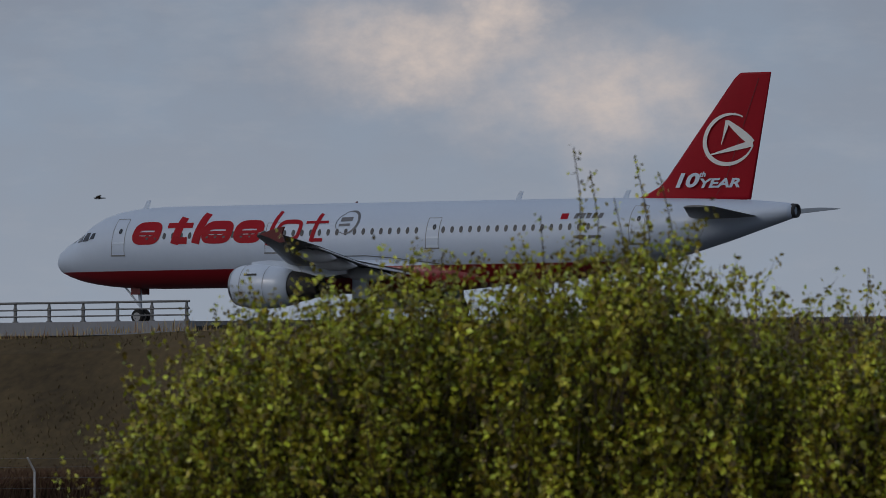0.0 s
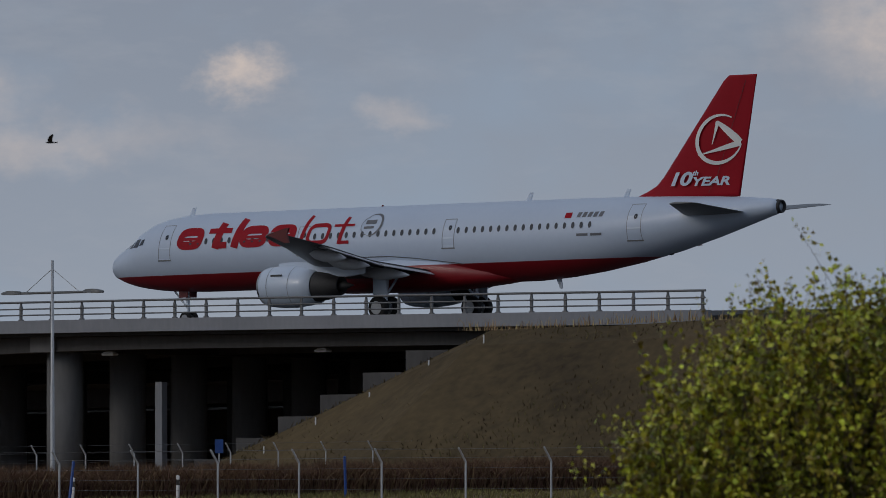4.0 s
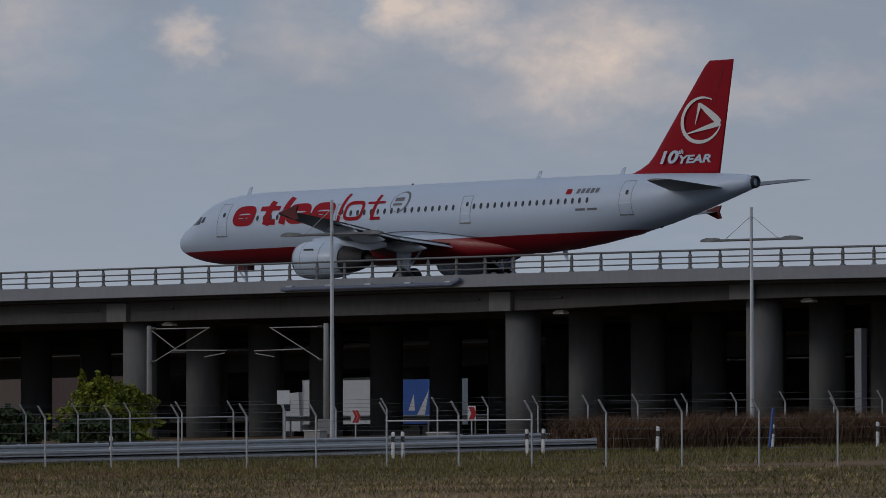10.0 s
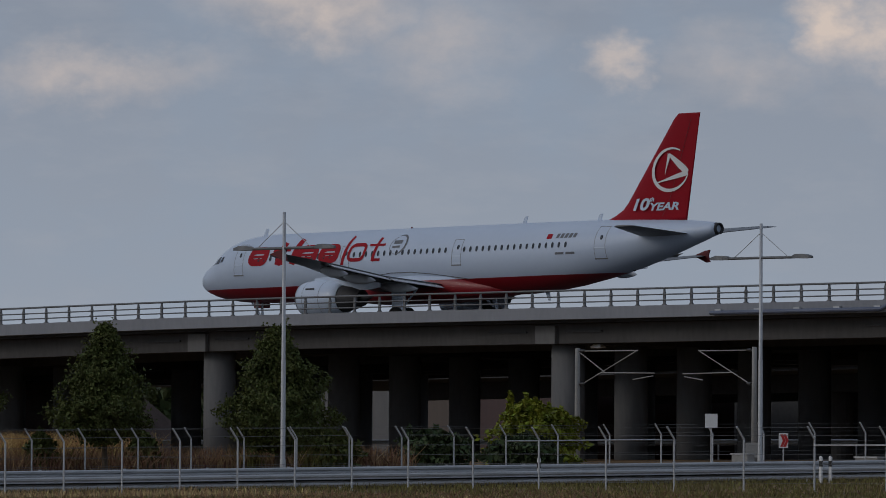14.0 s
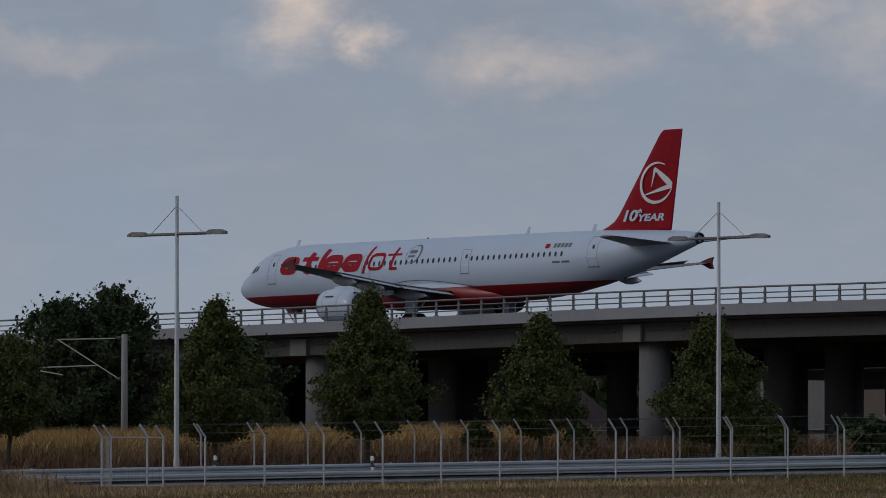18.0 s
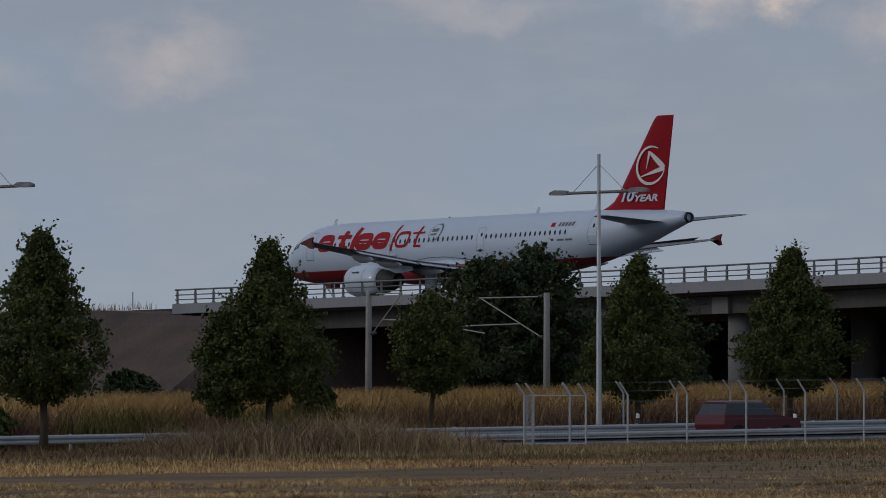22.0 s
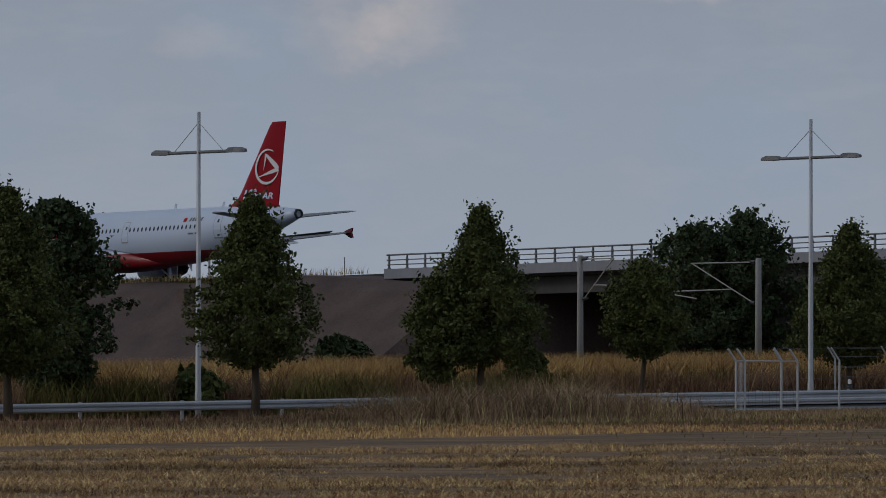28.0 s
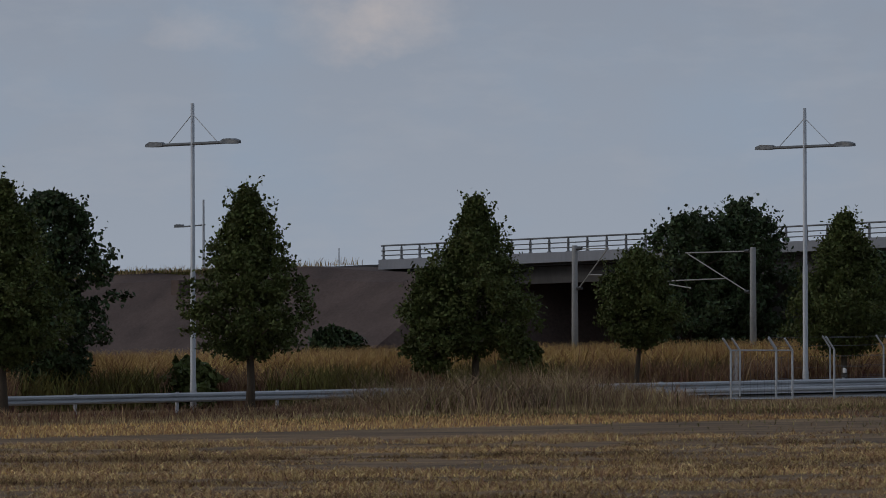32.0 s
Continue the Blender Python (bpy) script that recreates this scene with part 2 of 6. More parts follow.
def tube(bm, p, q, r0, r1=None, seg=8):
    """A round bar from p to q."""
    r1 = r0 if r1 is None else r1
    p, q = Vector(p), Vector(q)
    d = (q - p).normalized()
    a = d.orthogonal().normalized()
    b = d.cross(a)
    loft(bm, [[c + (a * math.cos(2 * math.pi * i / seg) + b * math.sin(2 * math.pi * i / seg)) * r for i in range(seg)] for c, r in ((p, r0), (q, r1))])


def pipe(bm, pts, r, seg=8):
    for a, b in zip(pts, pts[1:]):
        tube(bm, a, b, r, r, seg)


def strand(bm, pts, r, seg=4):
    """One unbroken wire or bar along pts, which run level with one another."""
    pts = [Vector(p) for p in pts]
    d = (pts[-1] - pts[0]).normalized()
    a = Vector((-d.y, d.x, 0)).normalized()
    b = d.cross(a)
    loft(bm, [[p + (a * math.cos(2 * math.pi * i / seg) + b * math.sin(2 * math.pi * i / seg)) * r for i in range(seg)] for p in pts])


def fix(bm):
    bmesh.ops.recalc_face_normals(bm, faces=bm.faces)
    return bm


def soup(name, verts, faces, material, parent=None, label=""):
    """Many small leaves or blades as one mesh."""
    me = bpy.data.meshes.new(name)
    me.from_pydata(verts, [], faces)
    me.materials.append(material)
    ob = new(name, me)
    ob.parent = parent
    if label:
        ob["label"] = label
    return ob


# ---- the lie of the land ----
def smooth(a, b, x):
    k = np.clip((x - a) / (b - a), 0, 1)
    return k * k * (3 - 2 * k)


def road_z(y):
    """The road climbs gently towards the bridge."""
    return 0.75 + 0.0155 * (np.clip(y, 60, 305) - 137)


def land_z(x, y):
    r = np.hypot(x, y)
    k = np.clip((r - 95) / 120, 0, 1)
    return road_z(y) * k


def taxi_z(x):
    """Height of the taxiway's crown: a crest near the bridge's head, then one per cent down."""
    s = -262 - np.asarray(x, float)
    return 12.12 - 0.0107 * np.logaddexp(0, s / 14) * 14 - 0.010 * np.logaddexp(0, (-s - 12) / 9) * 9


def deck_z(x):
    """Height of the deck's edge, under its kerb."""
    x = np.asarray(x, float)
    return 11.28 - 0.0103 * np.logaddexp(0, (-283 - x) / 12) * 12 - 0.0065 * np.logaddexp(0, (x + 270) / 10) * 10 + 0.2 * np.exp(-((x + 336) / 28) ** 2)


RAIL_Y, AXIS_Y, FAR_Y = 294.0, 321.5, 349.0
X_LEFT, X_RIGHT = -423.4, -223.7

# ---- ground: one sheet to the horizon ----
def make_ground():
    edges = lambda pts: sorted(set(pts))
    xs = edges([-4000, -2500, -1500, -1000, -800, -650] + list(range(-560, 61, 6)) + [120, 300, 800, 1500, 2500, 4000])
    ys = edges([-4000, -2500, -1200, -500, -200, -80] + list(range(-20, 461, 6)) + [520, 650, 900, 1500, 2500, 4000])
    bm = bmesh.new()
    rows = [[bm.verts.new((x, y, float(land_z(x, y)))) for y in ys] for x in xs]
    for a, b in zip(rows, rows[1:]):
        for i in range(len(ys) - 1):
            bm.faces.new((a[i], b[i], b[i + 1], a[i + 1]))
    tagged(part("ground", bm, FIELD, smooth=True), "dry harvested stubble field of pale brown straw", "field", kind="structure")


make_ground()


def strip_along_y(name, x0, x1, ya, yb, lift, material, thick=0.25, step=8.0):
    """A slab that follows the land along the road."""
    bm, n = bmesh.new(), max(1, int((yb - ya) / step))
    loft(bm, [[(x0, y, float(land_z((x0 + x1) / 2, y)) + lift - thick), (x1, y, float(land_z((x0 + x1) / 2, y)) + lift - thick),
               (x1, y, float(land_z((x0 + x1) / 2, y)) + lift), (x0, y, float(land_z((x0 + x1) / 2, y)) + lift)] for y in np.linspace(ya, yb, n + 1)])
    return part(name, fix(bm), material)


tagged(strip_along_y("road", -221.7, -215.7, 60, 470, 0.10, ASPHALT), "grey asphalt airport road climbing towards the bridge", "road", kind="structure")


# ---- the taxiway bridge ----
bridge = tagged(empty("taxiway_bridge"), "long grey concrete taxiway bridge on rows of round pillars", "bridge")


def sweep_x(name, outline, xs, zf, material, parent, label=""):
    """A cross-section (y, z) swept along x at the height zf(x)."""
    bm = bmesh.new()
    loft(bm, [[(x, y, z + float(zf(x))) for y, z in outline] for x in xs])
    return part(name, fix(bm), material, parent, label)


BX = list(np.linspace(X_LEFT, X_RIGHT, 50))
bm = bmesh.new()
loft(bm, [[(x, 294.3, e - 0.55), (x, 348.7, e - 0.55), (x, 348.7, e), (x, 338, e + 0.6 * (c - e)), (x, AXIS_Y, c), (x, 305, e + 0.6 * (c - e)), (x, 294.3, e)] for x in BX for e, c in ((float(deck_z(x)), float(taxi_z(x))),)])
part("deck", fix(bm), ASPHALT, bridge, "dark taxiway slab")
for y0, y1 in ((293.6, 294.28), (348.72, 349.4)):
    sweep_x("edge_beam", [(y0, -0.38), (y1, -0.38), (y1, 0.25), (y0, 0.25)], BX, deck_z, FASCIA, bridge, "pale concrete edge beam")


def girder_low(x):
    """The girders' depth: shallower over the last span."""
    return -1.62 + 0.42 * float(smooth(-286, -258, x))


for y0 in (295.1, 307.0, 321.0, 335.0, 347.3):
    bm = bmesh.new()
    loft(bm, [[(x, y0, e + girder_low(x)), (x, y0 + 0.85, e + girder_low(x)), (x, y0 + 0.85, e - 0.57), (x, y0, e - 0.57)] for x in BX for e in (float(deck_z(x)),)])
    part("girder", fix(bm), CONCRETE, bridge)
PILLAR_ROWS = [-265.7, -282.2, -310.5, -338.8, -368.7, -396.6]
PILLAR_YS = [296.6 + 4.695 * i for i in range(10)]


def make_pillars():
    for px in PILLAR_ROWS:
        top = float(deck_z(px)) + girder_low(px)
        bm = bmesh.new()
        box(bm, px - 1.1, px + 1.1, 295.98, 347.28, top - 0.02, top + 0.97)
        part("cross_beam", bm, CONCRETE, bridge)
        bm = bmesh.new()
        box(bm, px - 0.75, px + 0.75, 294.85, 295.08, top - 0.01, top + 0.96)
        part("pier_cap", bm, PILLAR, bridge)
        base = float(land_z(px, 300)) - 0.6
        bm = bmesh.new()
        tube(bm, (0, 0, 0), (0, 0, top - base), 0.91, 0.91, 24)
        first = part("pillar", bm, PILLAR, bridge, smooth=False)
        first.matrix_basis = pose(px, PILLAR_YS[0], base)
        for p in first.data.polygons:
            p.use_smooth = len(p.vertices) == 4
        for y in PILLAR_YS[1:]:
            shared("pillar", first.data, bridge, pose(px, y, base))


make_pillars()


def make_railing():
    bm = bmesh.new()
    loft(bm, [[(-w, -0.045, z), (w, -0.045, z), (w, 0.045, z), (-w, 0.045, z)] for z, w in ((0.0, 0.07), (0.5, 0.07), (0.62, 0.09), (0.72, 0.055), (0.86, 0.035))])
    box(bm, -0.12, 0.12, -0.07, 0.07, 0.0, 0.06)
    post = None
    for y in (293.9, 349.1):
        for i in range(100):
            x = -223.91 - 2.0135 * i
            if post is None:
                post = part("railing_post", bm, RAILGREY, bridge)
                post.matrix_basis = pose(x, y, float(deck_z(x)) + 0.25)
            else:
                shared("railing_post", post.data, bridge, pose(x, y, float(deck_z(x)) + 0.25))
        for h, r in ((1.15, 0.055), (0.82, 0.036), (0.52, 0.036)):
            bm = bmesh.new()
            loft(bm, [[(x, y - 0.06 + r * math.cos(2 * math.pi * k / 8), float(deck_z(x)) + h + r * math.sin(2 * math.pi * k / 8)) for k in range(8)] for x in BX])
            part("handrail" if h > 1 else "rail_bar", bm, RAILGREY, bridge)


make_railing()

# ---- banks at both ends of the bridge, and the taxiway on them ----


def bank(name, x_end, x_far, material, label, toe=9.0):
    """An earth bank that carries the taxiway, with a cone of earth under the bridge's end."""
    side = 1 if x_far > x_end else -1
    bm = bmesh.new()
    xs = np.unique(np.concatenate([x_end - side * toe * np.linspace(1, 0, 7) ** 1.0, np.linspace(x_end, x_far, 26)]))
    if side < 0:
        xs = xs[::-1]
    rings = []
    for x in xs:
        k = np.clip((x_end - x) * side / toe, 0, 1)
        g = float(land_z(x, 290)) - 0.4
        top = float(deck_z(x)) + (0.05 if side < 0 else -0.25 - 0.35 * float(smooth(-222, -236, x))) + 0.08 * math.sin(x * 0.31)
        if side < 0:
            top -= 0.75 * float(smooth(-423.8, -423.2, x))
        top = top - (top - g) * k
        f = (top - g) * 1.5
        wob = 0.35 * math.sin(x * 0.7) + 0.25 * math.sin(x * 1.9)
        rings.append([(x, 291.8 - f + 0.3, g), (x, 291.8 - f * 0.5 + wob * 0.4, g + (top - g) * 0.5), (x, 291.8 - f * 0.12, g + (top - g) * 0.9),
                      (x, 292.2, top), (x, 350.8, top), (x, 351 + f, g)])
    loft(bm, rings)
    tagged(part(name, fix(bm), material), label, "embankment", kind="structure")
    bm = bmesh.new()
    xs = np.linspace(x_end + side * 0.3 if side > 0 else X_LEFT - 0.1, x_far, 30)
    loft(bm, [[(x, 297, float(deck_z(x)) - 0.3), (x, 346, float(deck_z(x)) - 0.3), (x, 346, float(deck_z(x)) + 0.1), (x, AXIS_Y, float(taxi_z(x))), (x, 297, float(deck_z(x)) + 0.1)] for x in xs])
    tagged(part("taxiway", fix(bm), ASPHALT), "dark asphalt taxiway on its embankment", "taxiway", kind="structure")


bank("embankment_right", -234.9, -60, SLOPE, "high embankment of dry brown grass beside the bridge", toe=21.5)
bank("embankment_left", -411.0, -640, BARE, "dark bare earth embankment beyond the bridge", toe=4.0)


def motorway():
    bm = bmesh.new()
    loft(bm, [[(x, 361.0, 3.0), (x, 384.0, 3.0), (x, 384.0, float(land_z(x, 372)) + 0.1), (x, 361.0, float(land_z(x, 372)) + 0.1)] for x in np.linspace(-900, 100, 40)])
    tagged(part("motorway", fix(bm), ASPHALT), "asphalt motorway behind the bridge", "road", kind="structure")


motorway()


# ---- a second taxiway bridge behind the first, across the motorway ----
second = tagged(empty("second_bridge"), "second grey concrete taxiway bridge behind the first", "bridge")
SX = list(np.linspace(-440, -200, 50))
# the slab runs on past its girders to keep light off the back wall
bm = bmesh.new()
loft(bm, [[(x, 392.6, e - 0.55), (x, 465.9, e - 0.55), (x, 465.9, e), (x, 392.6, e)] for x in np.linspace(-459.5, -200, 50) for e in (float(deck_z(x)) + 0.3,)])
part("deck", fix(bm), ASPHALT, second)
sweep_x("edge_beam", [(392.0, 0.0), (392.6, 0.0), (392.6, 0.48), (392.0, 0.48)], list(np.linspace(-405, -318, 18)), deck_z, FASCIA, second, "pale concrete edge beam")
# asphalt's dark tone on these concrete girders stands in for shade
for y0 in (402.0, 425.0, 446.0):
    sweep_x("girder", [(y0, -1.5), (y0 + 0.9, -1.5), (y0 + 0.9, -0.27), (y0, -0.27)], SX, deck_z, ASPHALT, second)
bm = bmesh.new()
tube(bm, (0, 0, 0), (0, 0, 7.4), 0.86, 0.86, 16)
far_pillar = None
for px in (-265.7, -281.9, -310.5, -339.3, -368.0, -396.6):
    for y in (396.5, 405.5, 414.5, 423.5, 432.5):
        m = pose(px, y, float(deck_z(px)) - 1.5 - 7.4)
        if far_pillar is None:
            far_pillar = part("pillar", bm, CONCRETE, second)
            far_pillar.matrix_basis = m
        else:
            shared("pillar", far_pillar.data, second, m)
# added wall, as dark as asphalt: blocks the lit background under the bridge
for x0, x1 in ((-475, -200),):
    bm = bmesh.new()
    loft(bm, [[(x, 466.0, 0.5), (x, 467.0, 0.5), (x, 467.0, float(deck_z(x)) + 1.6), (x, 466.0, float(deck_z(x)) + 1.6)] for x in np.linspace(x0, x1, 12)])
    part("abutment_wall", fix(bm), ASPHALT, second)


# assumed earth bank, added under the deck so the gap beyond stays dark
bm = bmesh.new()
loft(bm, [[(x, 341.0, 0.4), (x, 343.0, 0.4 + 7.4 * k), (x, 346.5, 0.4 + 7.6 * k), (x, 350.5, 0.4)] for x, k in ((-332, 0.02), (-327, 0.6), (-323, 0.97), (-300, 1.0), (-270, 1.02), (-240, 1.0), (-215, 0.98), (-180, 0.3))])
tagged(part("embankment_middle", fix(bm), BARE), "assumed earth bank closing the gap under the bridge", "embankment", kind="structure")

# ---- the aircraft ----
def livery():
    """White, its base tinted blue for the sky's reflection, over red, parted along the belly line."""
    m = mat("sky_tinted_airliner_paint", (0.485, 0.565, 0.69), (0.55, 0.63, 0.745), 0.25, 0.45, bump=0.02, coat=0.08, spread=0.5)
    n, l = m.node_tree.nodes, m.node_tree.links
    b = n["Principled BSDF"]
    white = b.inputs["Base Color"].links[0].from_socket
    sep = n.new("ShaderNodeSeparateXYZ")
    l.new(n.new("ShaderNodeTexCoord").outputs["Object"], sep.inputs[0])
    line = n.new("ShaderNodeMath")
    line.operation = "LESS_THAN"
    l.new(sep.outputs[2], line.inputs[0])
    rise = n.new("ShaderNodeMath")
    rise.operation = "MULTIPLY_ADD"
    l.new(sep.outputs[0], rise.inputs[0])
    rise.inputs[1].default_value, rise.inputs[2].default_value = 0.004, 2.66
    l.new(rise.outputs[0], line.inputs[1])
    mix = n.new("ShaderNodeMix")
    mix.data_type = "RGBA"
    l.new(line.outputs[0], mix.inputs[0]), l.new(white, mix.inputs[6])
    mix.inputs[7].default_value = (0.235, 0.0045, 0.010, 1)
    l.new(mix.outputs[2], b.inputs["Base Color"])
    return m


LIVERY = livery()
FINRED = mat("red_fin_paint", (0.27, 0.005, 0.013), (0.33, 0.007, 0.017), 0.5, 0.45, bump=0.02)
# white with a blue cast: the sky's reflection is mixed into the base
AIRWHITE = mat("sky_tinted_white_paint", (0.53, 0.61, 0.73), (0.60, 0.68, 0.78), 0.5, 0.35, bump=0.02, coat=0.2)
# wing and tail greys lie below the paint's own: underside shade is in them
AIRGREY = mat("grey_wing_paint", (0.16, 0.163, 0.17), (0.22, 0.225, 0.235), 0.6, 0.45, bump=0.05)
SHADEGREY = mat("underside_shade_grey", (0.105, 0.107, 0.114), (0.155, 0.158, 0.168), 0.6, 0.45, bump=0.05)
AIRMETAL = mat("bare_engine_metal", (0.35, 0.35, 0.36), (0.5, 0.5, 0.5), 2.0, 0.3, metal=0.9, bump=0.03)
DARKMETAL = mat("dark_exhaust_metal", (0.025, 0.025, 0.027), (0.055, 0.055, 0.057), 2.0, 0.65, metal=0.3, bump=0.05)
TYRE = mat("tyre_rubber", (0.018, 0.018, 0.018), (0.03, 0.03, 0.03), 3.0, 0.85, bump=0.1)
GLASS = mat("dark_cabin_window", (0.02, 0.025, 0.035), (0.035, 0.04, 0.055), 2.0, 0.15, bump=0)
LINE = mat("grey_panel_line", (0.10, 0.105, 0.12), (0.16, 0.165, 0.18), 2.0, 0.5, bump=0)
LETTERRED = mat("red_lettering_paint", (0.30, 0.006, 0.014), (0.36, 0.008, 0.018), 1.0, 0.5, bump=0)

# shaded copy of the red: small red parts carry their shade as colour
SHADEDRED = mat("shaded_red_paint", (0.09, 0.004, 0.006), (0.13, 0.006, 0.008), 1.0, 0.5, bump=0)
PALEGREY = mat("pale_grey_aircraft_paint", (0.46, 0.475, 0.50), (0.56, 0.575, 0.60), 0.6, 0.4, bump=0.03)

for m in (FINRED, LETTERRED):
    m.node_tree.nodes["Principled BSDF"].inputs["Specular IOR Level"].default_value = 0.12

FUSELAGE = [(0.0, 3.16, 3.06, 0.05), (0.12, 3.48, 2.84, 0.36), (0.4, 3.80, 2.60, 0.66), (0.9, 4.10, 2.40, 0.98), (1.5, 4.36, 2.22, 1.24), (2.0, 4.62, 2.11, 1.42), (2.6, 5.10, 2.01, 1.60),
            (3.3, 5.44, 1.92, 1.74), (4.2, 5.68, 1.85, 1.86), (5.2, 5.82, 1.80, 1.93), (6.8, 5.91, 1.77, 1.975), (14.0, 5.92, 1.77, 1.975), (22.0, 5.92, 1.77, 1.975), (29.0, 5.92, 1.77, 1.975),
            (31.0, 5.92, 1.90, 1.97), (33.0, 5.91, 2.13, 1.93), (35.5, 5.89, 2.53, 1.80), (38.0, 5.84, 3.05, 1.55), (40.5, 5.75, 3.70, 1.20), (42.5, 5.64, 4.28, 0.84), (43.8, 5.53, 4.65, 0.54), (44.3, 5.44, 4.80, 0.38)]
F_X = [s[0] for s in FUSELAGE]


def section(x):
    """Top, bottom and half width of the fuselage at the station x."""
    return [float(np.interp(x, F_X, [s[k] for s in FUSELAGE])) for k in (1, 2, 3)]


def skin_y(x, z):
    """The distance from the centre line to the skin."""
    top, bot, half = section(x)
    c, h = (top + bot) / 2, (top - bot) / 2
    return half * math.sqrt(max(0.0, 1 - min(1.0, abs((z - c) / h)) ** 2))


def fin_edges(z):
    k = (z - 5.8) / 6.05
    lead = 36.2 + (41.2 - 36.2) * k - 1.1 * max(0, 1 - k * 7) ** 2
    trail = 41.85 + (43.05 - 41.85) * k
    return lead, trail


def fin_y(x, z):
    lead, trail = fin_edges(z)
    s = min(1, max(0, (x - lead) / (trail - lead)))
    return 0.052 * (trail - lead) * (math.sin(math.pi * s ** 0.55) + 0.05)


airliner = tagged(empty("airliner"), "white twin-engined airliner with red belly and red tail fin taxiing", "airplane")


def make_fuselage():
    bm, n = bmesh.new(), 40
    xs = sorted(set(F_X + [float(v) for v in np.linspace(0.05, 6.5, 22)] + [float(v) for v in np.linspace(7.5, 44, 40)]))
    rings = []
    for x in xs:
        top, bot, half = section(x)
        c, h = (top + bot) / 2, (top - bot) / 2
        rings.append([(x, half * math.sin(2 * math.pi * i / n), c + h * math.cos(2 * math.pi * i / n)) for i in range(n)])
    loft(bm, rings)
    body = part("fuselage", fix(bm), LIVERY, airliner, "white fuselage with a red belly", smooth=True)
    bm = bmesh.new()
    loft(bm, [[(x, r * math.sin(2 * math.pi * i / 24), 5.12 + r * math.cos(2 * math.pi * i / 24)) for i in range(24)] for x, r in ((44.2, 0.36), (44.45, 0.33), (44.45, 0.24), (43.9, 0.22))])
    part("exhaust_outlet", fix(bm), DARKMETAL, airliner, "dark auxiliary exhaust at the tail", smooth=True)
    # fairing under the wing
    bm, rings = bmesh.new(), []
    for x, w, zb, zt in ((13.2, 0.6, 1.95, 2.3), (14.5, 1.75, 1.6, 2.9), (16.5, 2.06, 1.42, 3.3), (21.0, 2.08, 1.38, 3.4), (23.5, 1.98, 1.45, 3.25), (25.0, 1.72, 1.54, 2.95), (26.6, 1.3, 1.68, 2.62), (28.2, 0.6, 1.85, 2.3)):
        c, h = (zb + zt) / 2, (zt - zb) / 2
        rings.append([(x, w * math.copysign(abs(math.sin(2 * math.pi * i / 28)) ** 0.7, math.sin(2 * math.pi * i / 28)), c + h * math.copysign(abs(math.cos(2 * math.pi * i / 28)) ** 0.7, math.cos(2 * math.pi * i / 28))) for i in range(28)])
    loft(bm, rings)
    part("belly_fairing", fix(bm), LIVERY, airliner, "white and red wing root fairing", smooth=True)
    return body


fuselage = make_fuselage()


def foil(chord, thick, n=9):
    """An aerofoil outline (along, up) from nose to tail and back."""
    up = [(0.5 - 0.5 * math.cos(math.pi * i / n)) for i in range(n + 1)]
    t = lambda s: thick * 5 * (0.2969 * math.sqrt(s) - 0.126 * s - 0.3516 * s * s + 0.2843 * s ** 3 - 0.1 * s ** 4)
    return [(s * chord, t(s) * chord * 1.1) for s in up] + [(s * chord, -t(s) * chord * 0.8) for s in up[-2:0:-1]]


WING = [(1.2, 16.3, 7.0, 2.40, 0.13), (3.0, 17.2, 6.0, 2.58, 0.12), (6.4, 18.9, 4.15, 2.98, 0.11), (11.5, 21.8, 2.85, 3.58, 0.105), (16.6, 24.6, 1.6, 4.08, 0.10), (16.95, 24.95, 1.25, 4.13, 0.09)]


def wing_at(y):
    return [float(np.interp(y, [w[0] for w in WING], [w[k] for w in WING])) for k in range(1, 5)]


